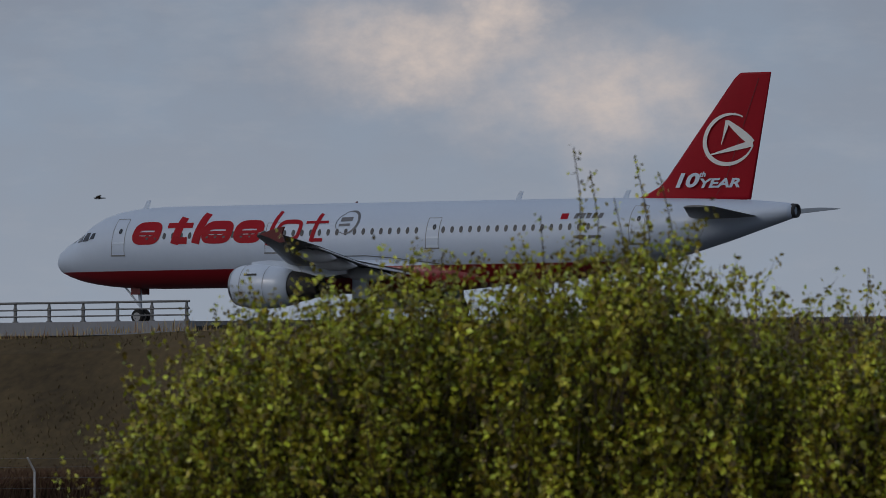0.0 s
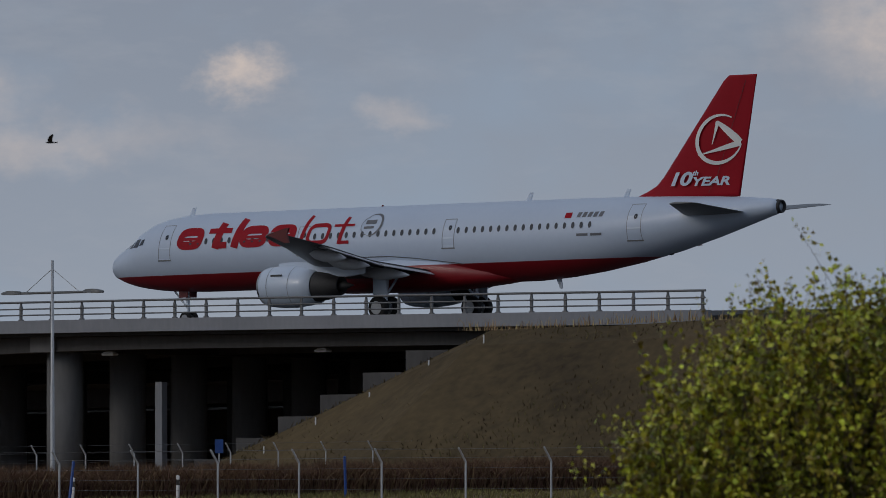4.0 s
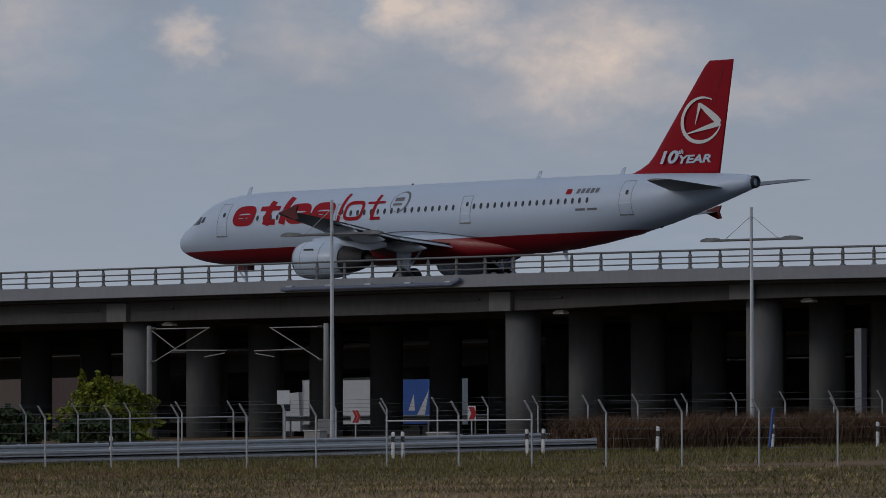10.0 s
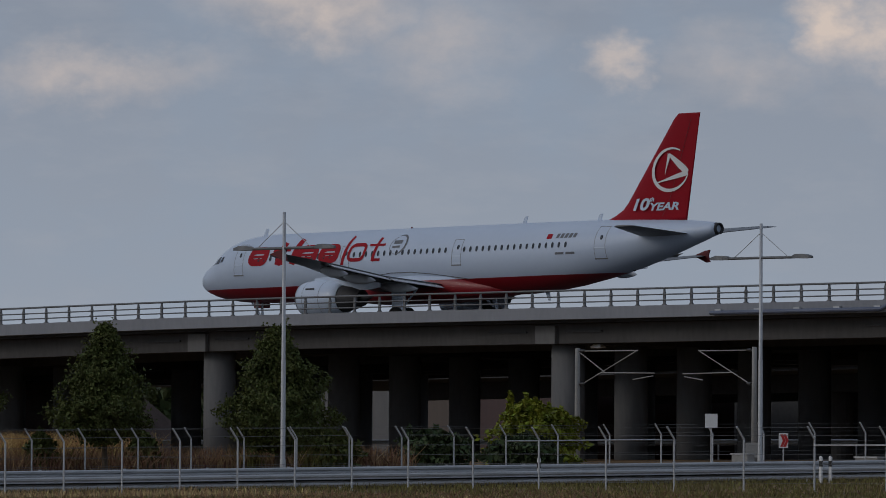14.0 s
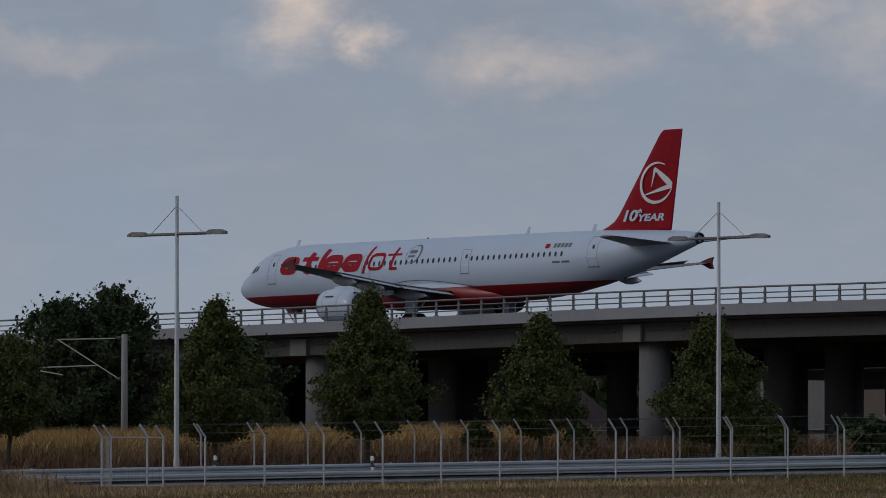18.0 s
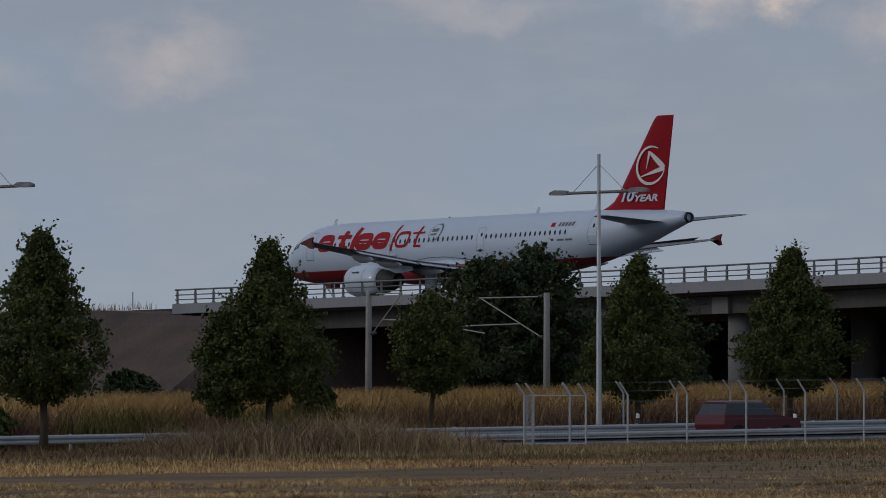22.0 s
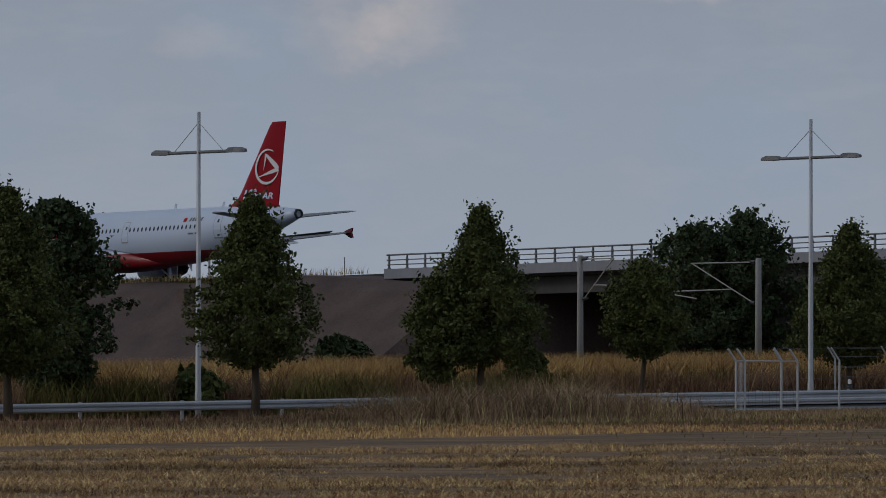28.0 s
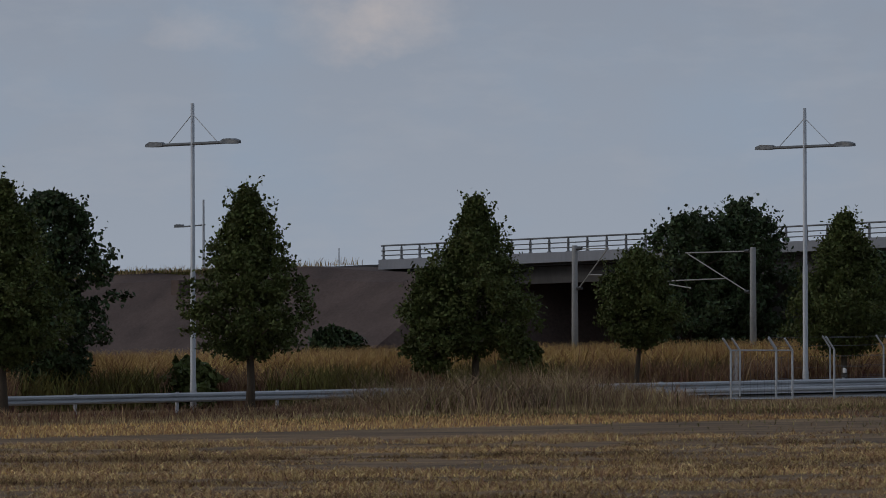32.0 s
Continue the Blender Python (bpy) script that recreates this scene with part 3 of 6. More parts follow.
def make_wing(side):
    bm = bmesh.new()
    rings = []
    for y, x, c, z, th in WING:
        rings.append([(x + a, side * y, z + u) for a, u in foil(c, th)])
    loft(bm, rings)
    wing = part("wing", fix(bm), SHADEGREY, airliner, "grey swept wing", smooth=True)
    # slat strip on the leading edge and drooped flaps behind
    bm = bmesh.new()
    loft(bm, [[(x + dx, side * y, z + dz) for dx, dz in ((-0.03, -0.02), (0.05, 0.13), (0.42, 0.24), (0.42, 0.27), (0.02, 0.17), (-0.08, -0.01))] for y in (3.2, 6.4, 11.5, 16.3) for x, c, z, th in (wing_at(y),)])
    part("slat", fix(bm), AIRMETAL, wing, "bare metal leading edge slat", smooth=True)
    for ya, yb in ((2.4, 6.2), (6.5, 12.6)):
        bm = bmesh.new()
        loft(bm, [[(x + c - 0.55 + dx, side * y, z - 0.05 + dz) for dx, dz in ((0, 0.06), (0.5, 0.03), (1.2, -0.22), (0.6, -0.11), (0, -0.07))] for y in (ya, yb) for x, c, z, th in (wing_at(y),)])
        part("flap", fix(bm), SHADEGREY, wing)
        bm = bmesh.new()
        loft(bm, [[(x + c + 0.38 + dx, side * y, z - 0.17 + dz) for dx, dz in ((0, 0.03), (0.3, -0.09), (0.3, -0.13), (0, -0.04))] for y in (ya, yb) for x, c, z, th in (wing_at(y),)])
        part("flap_edge", fix(bm), PALEGREY, wing, "pale trailing edge")
    for y in (4.7, 8.6, 11.6):
        x, c, z, th = wing_at(y)
        bm, rings = bmesh.new(), []
        for s, r in ((0, 0.02), (0.15, 0.2), (0.4, 0.3), (0.65, 0.26), (0.88, 0.13), (1, 0.02)):
            rings.append([(x + c * 0.5 + s * (c * 0.5 + 1.0), side * y + r * 0.7 * math.sin(2 * math.pi * i / 12), z - 0.30 - 0.28 * s + r * 1.15 * math.cos(2 * math.pi * i / 12)) for i in range(12)])
        loft(bm, rings)
        part("flap_fairing", fix(bm), PALEGREY, wing, "pale grey flap track fairing", smooth=True)
    bm = bmesh.new()
    out = [(25.05, 4.14), (26.15, 4.44), (26.5, 4.48), (26.35, 4.14), (26.5, 3.74), (26.2, 3.72), (25.55, 3.99)]
    loft(bm, [[(x, side * y, z) for x, z in out] for y in (16.93, 17.03)])
    part("wingtip_fence", fix(bm), SHADEDRED, wing, "red arrow-shaped wingtip fence, toned as if shaded")
    for ya, yb in ((2.4, 6.2), (6.5, 12.6)):
        bm = bmesh.new()
        loft(bm, [[(x + c * 0.86 + dx, side * y, z + dz) for dx, dz in ((0, -0.02), (0.16, -0.03), (0.16, -0.13), (0, -0.13 - 0.012 * c))] for y in (ya, yb) for x, c, z, th in (wing_at(y),)])
        part("flap_gap", fix(bm), DARKMETAL, wing, "dark slot ahead of the flap")
    return wing


def ring(x, cy, cz, r, n=32, flat=1.0):
    return [(x, cy + r * math.sin(2 * math.pi * i / n), cz + flat * r * math.cos(2 * math.pi * i / n)) for i in range(n)]


def make_engine(side):
    cy, cz, ax = side * 5.75, 1.8, 1.1
    bm = bmesh.new()
    loft(bm, [ring(x, cy, cz - 0.02 * (x - 14.4), r) for x, r in ((14.62, 0.88), (14.46, 0.97), (14.42, 1.02), (14.5, 1.09), (14.8, 1.17), (15.6, 1.24), (16.5, 1.23), (17.4, 1.12), (18.1, 0.97), (18.12, 0.93), (16.9, 0.9))], caps=False)
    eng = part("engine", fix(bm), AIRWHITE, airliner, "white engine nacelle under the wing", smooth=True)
    bm = bmesh.new()
    loft(bm, [ring(x, cy, cz, r) for x, r in ((14.60, 0.90), (14.44, 0.975), (14.405, 1.025), (14.49, 1.095), (14.6, 1.13))], caps=False)
    part("intake_lip", fix(bm), AIRMETAL, eng, "polished intake lip", smooth=True)
    bm = bmesh.new()
    loft(bm, [ring(x, cy, cz, r) for x, r in ((14.62, 0.9), (15.5, 0.88), (15.52, 0.3), (15.1, 0.12), (14.98, 0.01))], caps=False)
    part("fan", fix(bm), DARKMETAL, eng, "dark fan and spinner")
    bm = bmesh.new()
    loft(bm, [ring(x, cy, cz - 0.05, r) for x, r in ((16.9, 0.9), (18.1, 0.9), (18.9, 0.78), (19.7, 0.55), (19.75, 0.5), (19.2, 0.3))], caps=False)
    part("core_exhaust", fix(bm), DARKMETAL, eng, "dark core exhaust", smooth=True)
    bm = bmesh.new()
    loft(bm, [ring(x, cy, cz - 0.05, r, 16) for x, r in ((19.2, 0.34), (19.9, 0.26), (20.6, 0.03))])
    part("exhaust_cone", fix(bm), DARKMETAL, eng, smooth=True)
    bm = bmesh.new()
    loft(bm, [[(x, cy + dy * w, z) for dy, z in ((-1, z0), (1, z0), (1, z1), (-1, z1))] for x, z0, z1, w in ((15.3, 2.85, 2.98, 0.05), (16.4, 2.5, 3.05, 0.17), (18.2, 2.3, 2.95, 0.2), (20.2, 2.2, 2.7, 0.15), (21.4, 2.35, 2.6, 0.04))])
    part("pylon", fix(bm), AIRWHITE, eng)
    bm = bmesh.new()
    loft(bm, [[(x, cy - side * 0.95 + s * 0.03, cz + 0.75 + h * k) for s, k in ((-1, 0), (1, 0), (1, 1), (-1, 1))] for x, h in ((15.3, 0.05), (15.9, 0.34), (16.4, 0.36), (16.45, 0.05))])
    part("strake", fix(bm), AIRWHITE, eng)
    bm = bmesh.new()
    loft(bm, [[(x, cy + side * (1.08 + q), cz + 0.58), (x, cy + side * (1.04 + q), cz + 0.66), (x, cy + side * (1.08 + q), cz + 0.69), (x, cy + side * (1.12 + q), cz + 0.6)] for x, q in ((15.5, 0.0), (16.3, 0.01))])
    part("vent", fix(bm), DARKMETAL, eng, "dark vent slot")
    for x, r in ((15.25, 1.222), (16.75, 1.215)):
        bm = bmesh.new()
        loft(bm, [ring(x + d, cy, cz - 0.02 * (x - 14.4), r + 0.006) for d in (-0.012, 0.012)], caps=False)
        part("panel_line", bm, LINE, eng)
    for p in [eng] + list(eng.children):
        for v in p.data.vertices:
            v.co.x = 14.4 + (v.co.x - 14.4) * 0.94 + ax
            if p.name.split(".")[0] != "pylon":
                v.co.y, v.co.z = cy + (v.co.y - cy) * 0.88, cz + (v.co.z - cz) * 0.88
    return eng


def make_tail():
    bm, rings = bmesh.new(), []
    for z in (5.7, 5.9, 6.1, 6.4, 6.8, 7.6, 9.0, 10.4, 11.5, 11.72, 11.8):
        lead, trail = fin_edges(z)
        if z > 11.6:
            lead += (z - 11.6) * 0.7
        c = trail - lead
        rings.append([(lead + a, u * 0.9, z) for a, u in foil(c, 0.095)])
    loft(bm, rings)
    fin = part("tail_fin", fix(bm), FINRED, airliner, "deep red tail fin", smooth=True)
    bm = bmesh.new()
    for z0, z1 in ((5.95, 11.5),):
        pts = [(fin_edges(z)[0] + 0.70 * (fin_edges(z)[1] - fin_edges(z)[0]), z) for z in np.linspace(z0, z1, 8)]
        loft(bm, [[(x - 0.012, -fin_y(x, z) - dy, z) for dy in (0.0,)] + [(x + 0.012, -fin_y(x, z) - 0.004, z)] for x, z in pts], caps=False, closed=False)
    part("rudder_line", fix(bm), DARKMETAL, fin)
    for side in (-1, 1):
        bm = bmesh.new()
        loft(bm, [[(x + a, side * y, z + u) for a, u in foil(c, 0.09)] for y, x, c, z in ((0.5, 38.7, 3.9, 4.86), (1.3, 39.1, 3.65, 4.92), (5.6, 41.6, 1.75, 5.28), (5.8, 41.95, 1.3, 5.3))])
        part("tailplane", fix(bm), AIRGREY, airliner, "grey swept tailplane", smooth=True)
    return fin


def wheel(bm_parent, x, y, r, w, parent):
    bm = bmesh.new()
    n = 24
    loft(bm, [[(x + q * math.sin(2 * math.pi * i / n), y + dy, r + q * math.cos(2 * math.pi * i / n)) for i in range(n)] for dy, q in ((-w / 2, r * 0.62), (-w / 2, r * 0.9), (-w * 0.32, r), (w * 0.32, r), (w / 2, r * 0.9), (w / 2, r * 0.62))])
    tyre = part("wheel", fix(bm), TYRE, parent, "black rubber tyre")
    bm = bmesh.new()
    loft(bm, [[(x + q * math.sin(2 * math.pi * i / n), y + dy, r + q * math.cos(2 * math.pi * i / n)) for i in range(n)] for dy, q in ((-w / 2 - 0.012, r * 0.3), (-w / 2 - 0.012, r * 0.58), (w / 2 + 0.012, r * 0.58), (w / 2 + 0.012, r * 0.3))])
    part("rim", fix(bm), AIRMETAL, tyre, "grey wheel rim")


def make_gear():
    for side in (-1, 1):
        g = empty("main_gear")
        g.parent = airliner
        bm = bmesh.new()
        tube(bm, (21.7, side * 3.8, 0.55), (21.75, side * 3.6, 2.6), 0.13, 0.16, 12)
        tube(bm, (21.7, side * 3.35, 0.57), (21.7, side * 4.25, 0.57), 0.09, 0.09, 10)
        tube(bm, (21.7, side * 3.75, 1.1), (21.5, side * 2.3, 2.3), 0.07, 0.07, 8)
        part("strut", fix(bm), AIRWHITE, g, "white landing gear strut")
        bm = bmesh.new()
        box(bm, 21.25, 22.15, side * 4.12 - 0.03, side * 4.12 + 0.03, 0.95, 2.5)
        part("gear_door", fix(bm), AIRWHITE, g)
        for dy in (-0.46, 0.46):
            wheel(None, 21.7, side * 3.8 + dy, 0.585, 0.42, g)
    g = empty("nose_gear")
    g.parent = airliner
    bm = bmesh.new()
    tube(bm, (5.15, 0, 0.38), (5.05, 0, 2.1), 0.08, 0.1, 12)
    tube(bm, (5.15, -0.3, 0.38), (5.15, 0.3, 0.38), 0.06, 0.06, 8)
    tube(bm, (5.1, 0, 0.9), (4.1, 0, 1.95), 0.05, 0.05, 8)
    part("strut", fix(bm), AIRWHITE, g)
    for s in (-1, 1):
        bm = bmesh.new()
        box(bm, 4.8, 5.4, s * 0.36 - 0.02, s * 0.36 + 0.02, 1.5, 1.88)
        part("gear_door", fix(bm), SHADEDRED, g, "red nose gear door, toned as if shaded")
        wheel(None, 5.15, s * 0.26, 0.38, 0.22, g)


for s in (-1, 1):
    make_wing(s)
    make_engine(s)
tail_fin = make_tail()
make_gear()


# markings and openings that lie on the skin
def on_skin(x, z, side, lift):
    return (x, side * (skin_y(x, z) + lift), z)


def on_fin(x, z, side, lift):
    return (x, side * (fin_y(x, z) * 0.98 + lift), z)


def stroke(bm, pts, widths, side=-1, lift=0.012, closed=False, surf=on_skin):
    """A painted band along pts (x, z)."""
    n = len(pts)
    left, right = [], []
    for i, (x, z) in enumerate(pts):
        a = pts[(i - 1) % n] if closed or i else pts[0]
        b = pts[(i + 1) % n] if closed or i < n - 1 else pts[-1]
        d = Vector((b[0] - a[0], b[1] - a[1]))
        d = d.normalized() if d.length else Vector((1, 0))
        w = (widths[i] if isinstance(widths, (list, tuple)) else widths) / 2
        left.append(bm.verts.new(surf(x - d.y * w, z + d.x * w, side, lift)))
        right.append(bm.verts.new(surf(x + d.y * w, z - d.x * w, side, lift)))
    for i in range(n if closed else n - 1):
        j = (i + 1) % n
        bm.faces.new((left[i], left[j], right[j], right[i]))


def oval(cx, cz, rx, rz, slant=0.0, a0=0, a1=360, n=28):
    k = n if a1 - a0 >= 360 else n + 1
    return [(cx + rx * math.cos(radians(a0 + (a1 - a0) * i / n)) + slant * rz * math.sin(radians(a0 + (a1 - a0) * i / n)), cz + rz * math.sin(radians(a0 + (a1 - a0) * i / n))) for i in range(k)]


def box_ring(cx, cz, rx, rz, slant, n=36):
    """A rounded, slanting box outline."""
    sq = lambda v: math.copysign(abs(v) ** 0.55, v)
    return [(cx + rx * sq(math.cos(2 * math.pi * i / n)) + slant * rz * sq(math.sin(2 * math.pi * i / n)), cz + rz * sq(math.sin(2 * math.pi * i / n))) for i in range(n)]


def bar(x0, z0, x1, z1, n=6):
    return [(x0 + (x1 - x0) * i / n, z0 + (z1 - z0) * i / n) for i in range(n + 1)]


def patch(bm, cx, cz, w, h, side, lift=0.012, slant=0.0, surf=on_skin, n=3):
    g = [[bm.verts.new(surf(cx + w * (i / n - 0.5) + slant * h * (j / n - 0.5), cz + h * (j / n - 0.5), side, lift)) for i in range(n + 1)] for j in range(n + 1)]
    for j in range(n):
        for i in range(n):
            bm.faces.new((g[j][i], g[j][i + 1], g[j + 1][i + 1], g[j + 1][i]))


DOORS = [(5.15, 0.82, 1.85, 4.38), (14.75, 0.76, 1.5, 4.22), (24.5, 0.76, 1.5, 4.32), (36.35, 0.82, 1.85, 4.55)]


def make_doors():
    for side in (-1, 1):
        for cx, w, h, cz in DOORS:
            bm = bmesh.new()
            patch(bm, cx, cz, w, h, side, 0.008)
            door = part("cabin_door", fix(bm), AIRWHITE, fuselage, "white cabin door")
            bm = bmesh.new()
            c = [(cx - w / 2, cz - h / 2), (cx + w / 2, cz - h / 2), (cx + w / 2, cz + h / 2), (cx - w / 2, cz + h / 2)]
            for a, b in zip(c, c[1:] + c[:1]):
                stroke(bm, bar(*a, *b), 0.03, side, 0.014)
            stroke(bm, bar(cx - w / 2 - 0.06, cz - h / 2, cx + w / 2 + 0.06, cz - h / 2), 0.075, side, 0.017)
            part("door_frame", bm, AIRGREY, door, "grey door outline")
            bm = bmesh.new()
            stroke(bm, oval(cx + 0.08, cz + 0.3, 0.06, 0.09, n=12), 0.1, side, 0.016, True)
            part("door_window", bm, GLASS, door)


make_doors()


def make_windows():
    doors = [d[0] for d in DOORS]
    zs = 4.40
    bm = bmesh.new()
    ov = oval(0, 0, 0.105, 0.175, n=14)
    vs = [bm.verts.new((x, 0, z)) for x, z in ov]
    bm.faces.new(vs)
    me = bpy.data.meshes.new("window")
    bm.to_mesh(me)
    me.materials.append(GLASS)
    for side in (-1, 1):
        x = 7.0
        while x < 33.8:
            if min(abs(x - d) for d in doors) > 0.62:
                z = zs + 0.0045 * (x - 7)
                ob = shared("window", me, fuselage, pose(x, side * (skin_y(x, z) + 0.012), z, side * 15.5, 0, 0))
            x += 0.533
    for side in (-1, 1):
        for x0, x1, z0, z1 in ((1.98, 2.48, 4.16, 4.55), (2.54, 3.02, 4.2, 4.66), (3.08, 3.42, 4.3, 4.64)):
            bm = bmesh.new()
            quad = [(x0, z0), (x1, z0 + 0.03), (x1 + 0.04, z1), (x0 + 0.16, z1 - 0.03)]
            grid = [[on_skin(quad[0][0] * (1 - u) * (1 - v) + quad[1][0] * u * (1 - v) + quad[2][0] * u * v + quad[3][0] * (1 - u) * v,
                             quad[0][1] * (1 - u) * (1 - v) + quad[1][1] * u * (1 - v) + quad[2][1] * u * v + quad[3][1] * (1 - u) * v, side, 0.014) for u in (0, 0.5, 1)] for v in (0, 0.5, 1)]
            loft(bm, grid, caps=False, closed=False)
            part("cockpit_window", fix(bm), GLASS, fuselage, "dark cockpit window")
        bm = bmesh.new()
        rows = []
        for z in (4.14, 4.28, 4.42, 4.54):
            row = []
            for y in (0.05, 0.3, 0.55, 0.78):
                x = next(x for x in np.linspace(0.5, 4, 351) if skin_y(x, z) >= y and section(x)[0] > z)
                row.append((x - 0.012, side * y, z + 0.008))
            rows.append(row)
        loft(bm, rows, caps=False, closed=False)
        part("windscreen", fix(bm), GLASS, fuselage, "dark windscreen")


make_windows()


def make_marks():
    # the airline's name as plain red shapes: five bold ones and three slender ones
    bold, slim = 0.43, 0.21
    shapes = [("ring", 6.95, 4.56, 0.67, 0.36, bold), ("bar", 8.9, 4.66, 0.72, 1.34, bold), ("bar", 10.22, 4.76, 0.0, 1.5, bold), ("ring", 11.35, 4.56, 0.72, 0.36, bold),
              ("ring", 13.3, 4.56, 0.68, 0.36, bold), ("bar", 14.72, 4.70, 0.0, 1.7, slim), ("ring", 15.75, 4.57, 0.66, 0.45, slim), ("bar", 17.35, 4.70, 0.62, 1.4, slim)]
    for side in (-1, 1):
        for kind, cx, cz, a, b, w in shapes:
            bm = bmesh.new()
            if kind == "ring":
                stroke(bm, box_ring(cx, cz, a, b, 0.22), w, side, 0.02, True)
                if w > 0.3:
                    stroke(bm, bar(cx - a + 0.1, cz - 0.02, cx + a * 0.9, cz - 0.02), 0.16, side, 0.024)
            else:
                stroke(bm, bar(cx - 0.12 * b, cz - b / 2, cx + 0.12 * b, cz + b / 2, 8), w * 1.15, side, 0.02)
                if a:
                    stroke(bm, bar(cx - a, cz + 0.27, cx + a + 0.12, cz + 0.27), w * 0.62, side, 0.023)
                    stroke(bm, bar(cx - 0.14, cz - b / 2 + w * 0.4, cx + a - 0.1, cz - b / 2 + w * 0.4), w * 0.8, side, 0.023)
            part("red_mark", bm, LETTERRED, fuselage, "plain red painted shape")
        bm = bmesh.new()
        stroke(bm, oval(19.2, 4.93, 0.68, 0.56, 0.15, -100, 120), [0.015 + 0.12 * math.sin(math.pi * i / 28) for i in range(29)], side, 0.02)
        stroke(bm, oval(19.2, 4.93, 0.64, 0.52, 0.15, 120, 260), 0.03, side, 0.02)
        stroke(bm, bar(18.8, 5.08, 19.5, 5.1), 0.2, side, 0.02)
        stroke(bm, bar(18.76, 4.80, 19.42, 4.82), 0.12, side, 0.02)
        part("emblem", bm, LINE, fuselage, "dark grey anniversary emblem")
        bm = bmesh.new()
        patch(bm, 32.15, 5.03, 0.42, 0.28, side)
        part("flag_mark", bm, LETTERRED, fuselage, "small red flag")
        for i in range(5):
            bm = bmesh.new()
            patch(bm, 32.85 + i * 0.34 * 1.02, 5.04, 0.24, 0.26, side, slant=0.25)
            part("registration_bar", bm, LINE, fuselage)
        for i in range(2):
            bm = bmesh.new()
            patch(bm, 33.2 + i * 0.85, 4.02, 0.7, 0.13, side)
            part("caption_bar", bm, LINE, fuselage)
        bm = bmesh.new()
        stroke(bm, [(17.2, 3.12), (18.8, 3.26), (20.5, 3.26), (22.2, 3.12), (23.8, 2.93), (25.3, 2.74)], 0.045, side, 0.02)
        part("panel_line", bm, LINE, fuselage, "grey edge of the wing root fillet")
        # fin emblem: an open ring round a pointed triangle
        bm = bmesh.new()
        stroke(bm, oval(40.72, 8.62, 1.36, 1.2, 0.12, 62, 345, 40), [0.06 + 0.17 * math.sin(math.pi * i / 40) for i in range(41)], side, 0.02, surf=on_fin)
        stroke(bm, bar(40.62, 9.5, 41.98, 8.42), [0.12, 0.24, 0.32, 0.37, 0.4, 0.4, 0.3], side, 0.022, surf=on_fin)
        stroke(bm, bar(42.0, 8.4, 39.4, 7.82), [0.3, 0.28, 0.24, 0.18, 0.12, 0.07, 0.02], side, 0.024, surf=on_fin)
        stroke(bm, bar(40.66, 9.5, 40.28, 8.35), [0.26, 0.2, 0.17, 0.12, 0.09, 0.06, 0.02], side, 0.026, surf=on_fin)
        part("fin_emblem", bm, WHITE, tail_fin, "white ring and triangle emblem")
        for body, x, z, width, height in (("10", 37.7, 6.37, 1.38, 0.66), ("th", 39.06, 6.84, 0.36, 0.24), ("YEAR", 39.1, 6.32, 2.16, 0.43)):
            cu = bpy.data.curves.new("lettering", "FONT")
            cu.body, cu.size, cu.offset, cu.shear = body, 1.0, 0.035, 0.3
            tmp = new("lettering", cu)
            bpy.context.view_layer.update()
            me = bpy.data.meshes.new_from_object(tmp.evaluated_get(bpy.context.evaluated_depsgraph_get()))
            bpy.data.objects.remove(tmp)
            low, wide, tall = min(v.co.x for v in me.vertices), max(v.co.x for v in me.vertices), max(v.co.y for v in me.vertices)
            for v in me.vertices:
                across, up = (v.co.x - low) / (wide - low) * width, v.co.y / tall * height
                px, pz = (x + across, z + up) if side < 0 else (x + width - across, z + up)
                v.co = on_fin(px, pz, side, 0.02)
            me.materials.append(AIRWHITE)
            ob = new("lettering", me)
            ob.parent = tail_fin
            ob["label"] = "white lettering on the fin"


make_marks()


def make_small_fittings():
    for x, h in ((5.5, 0.42), (28.3, 0.4), (34.6, 0.38)):
        bm = bmesh.new()
        loft(bm, [[(x - 0.18 + k * 0.35, -0.02, z), (x + 0.14 + k * 0.22, -0.02, z), (x + 0.14 + k * 0.22, 0.02, z), (x - 0.18 + k * 0.35, 0.02, z)] for z, k in ((section(x)[0] - 0.03, 0.0), (section(x)[0] + h, 0.8))])
        part("blade_antenna", fix(bm), AIRWHITE, airliner)
    bm = bmesh.new()
    loft(bm, [[(30.0, -0.02, 1.85), (30.35, -0.02, 1.85), (30.35, 0.02, 1.85), (30.0, 0.02, 1.85)], [(30.25, -0.02, 1.35), (30.4, -0.02, 1.35), (30.4, 0.02, 1.35), (30.25, 0.02, 1.35)]])
    part("belly_antenna", fix(bm), AIRWHITE, airliner)
    bm = bmesh.new()
    tube(bm, (18.6, 0, 5.9), (18.6, 0, 5.99), 0.08, 0.05, 12)
    part("beacon", fix(bm), SHADEDRED, airliner, "red beacon on the fuselage")
    bm = bmesh.new()
    loft(bm, [[(37.1, -0.05, 3.02), (37.6, -0.05, 3.12), (37.6, 0.05, 3.12), (37.1, 0.05, 3.02)], [(37.4, -0.03, 2.86), (37.55, -0.03, 2.9), (37.55, 0.03, 2.9), (37.4, 0.03, 2.86)]])
    part("drain_mast", fix(bm), DARKMETAL, airliner)


make_small_fittings()


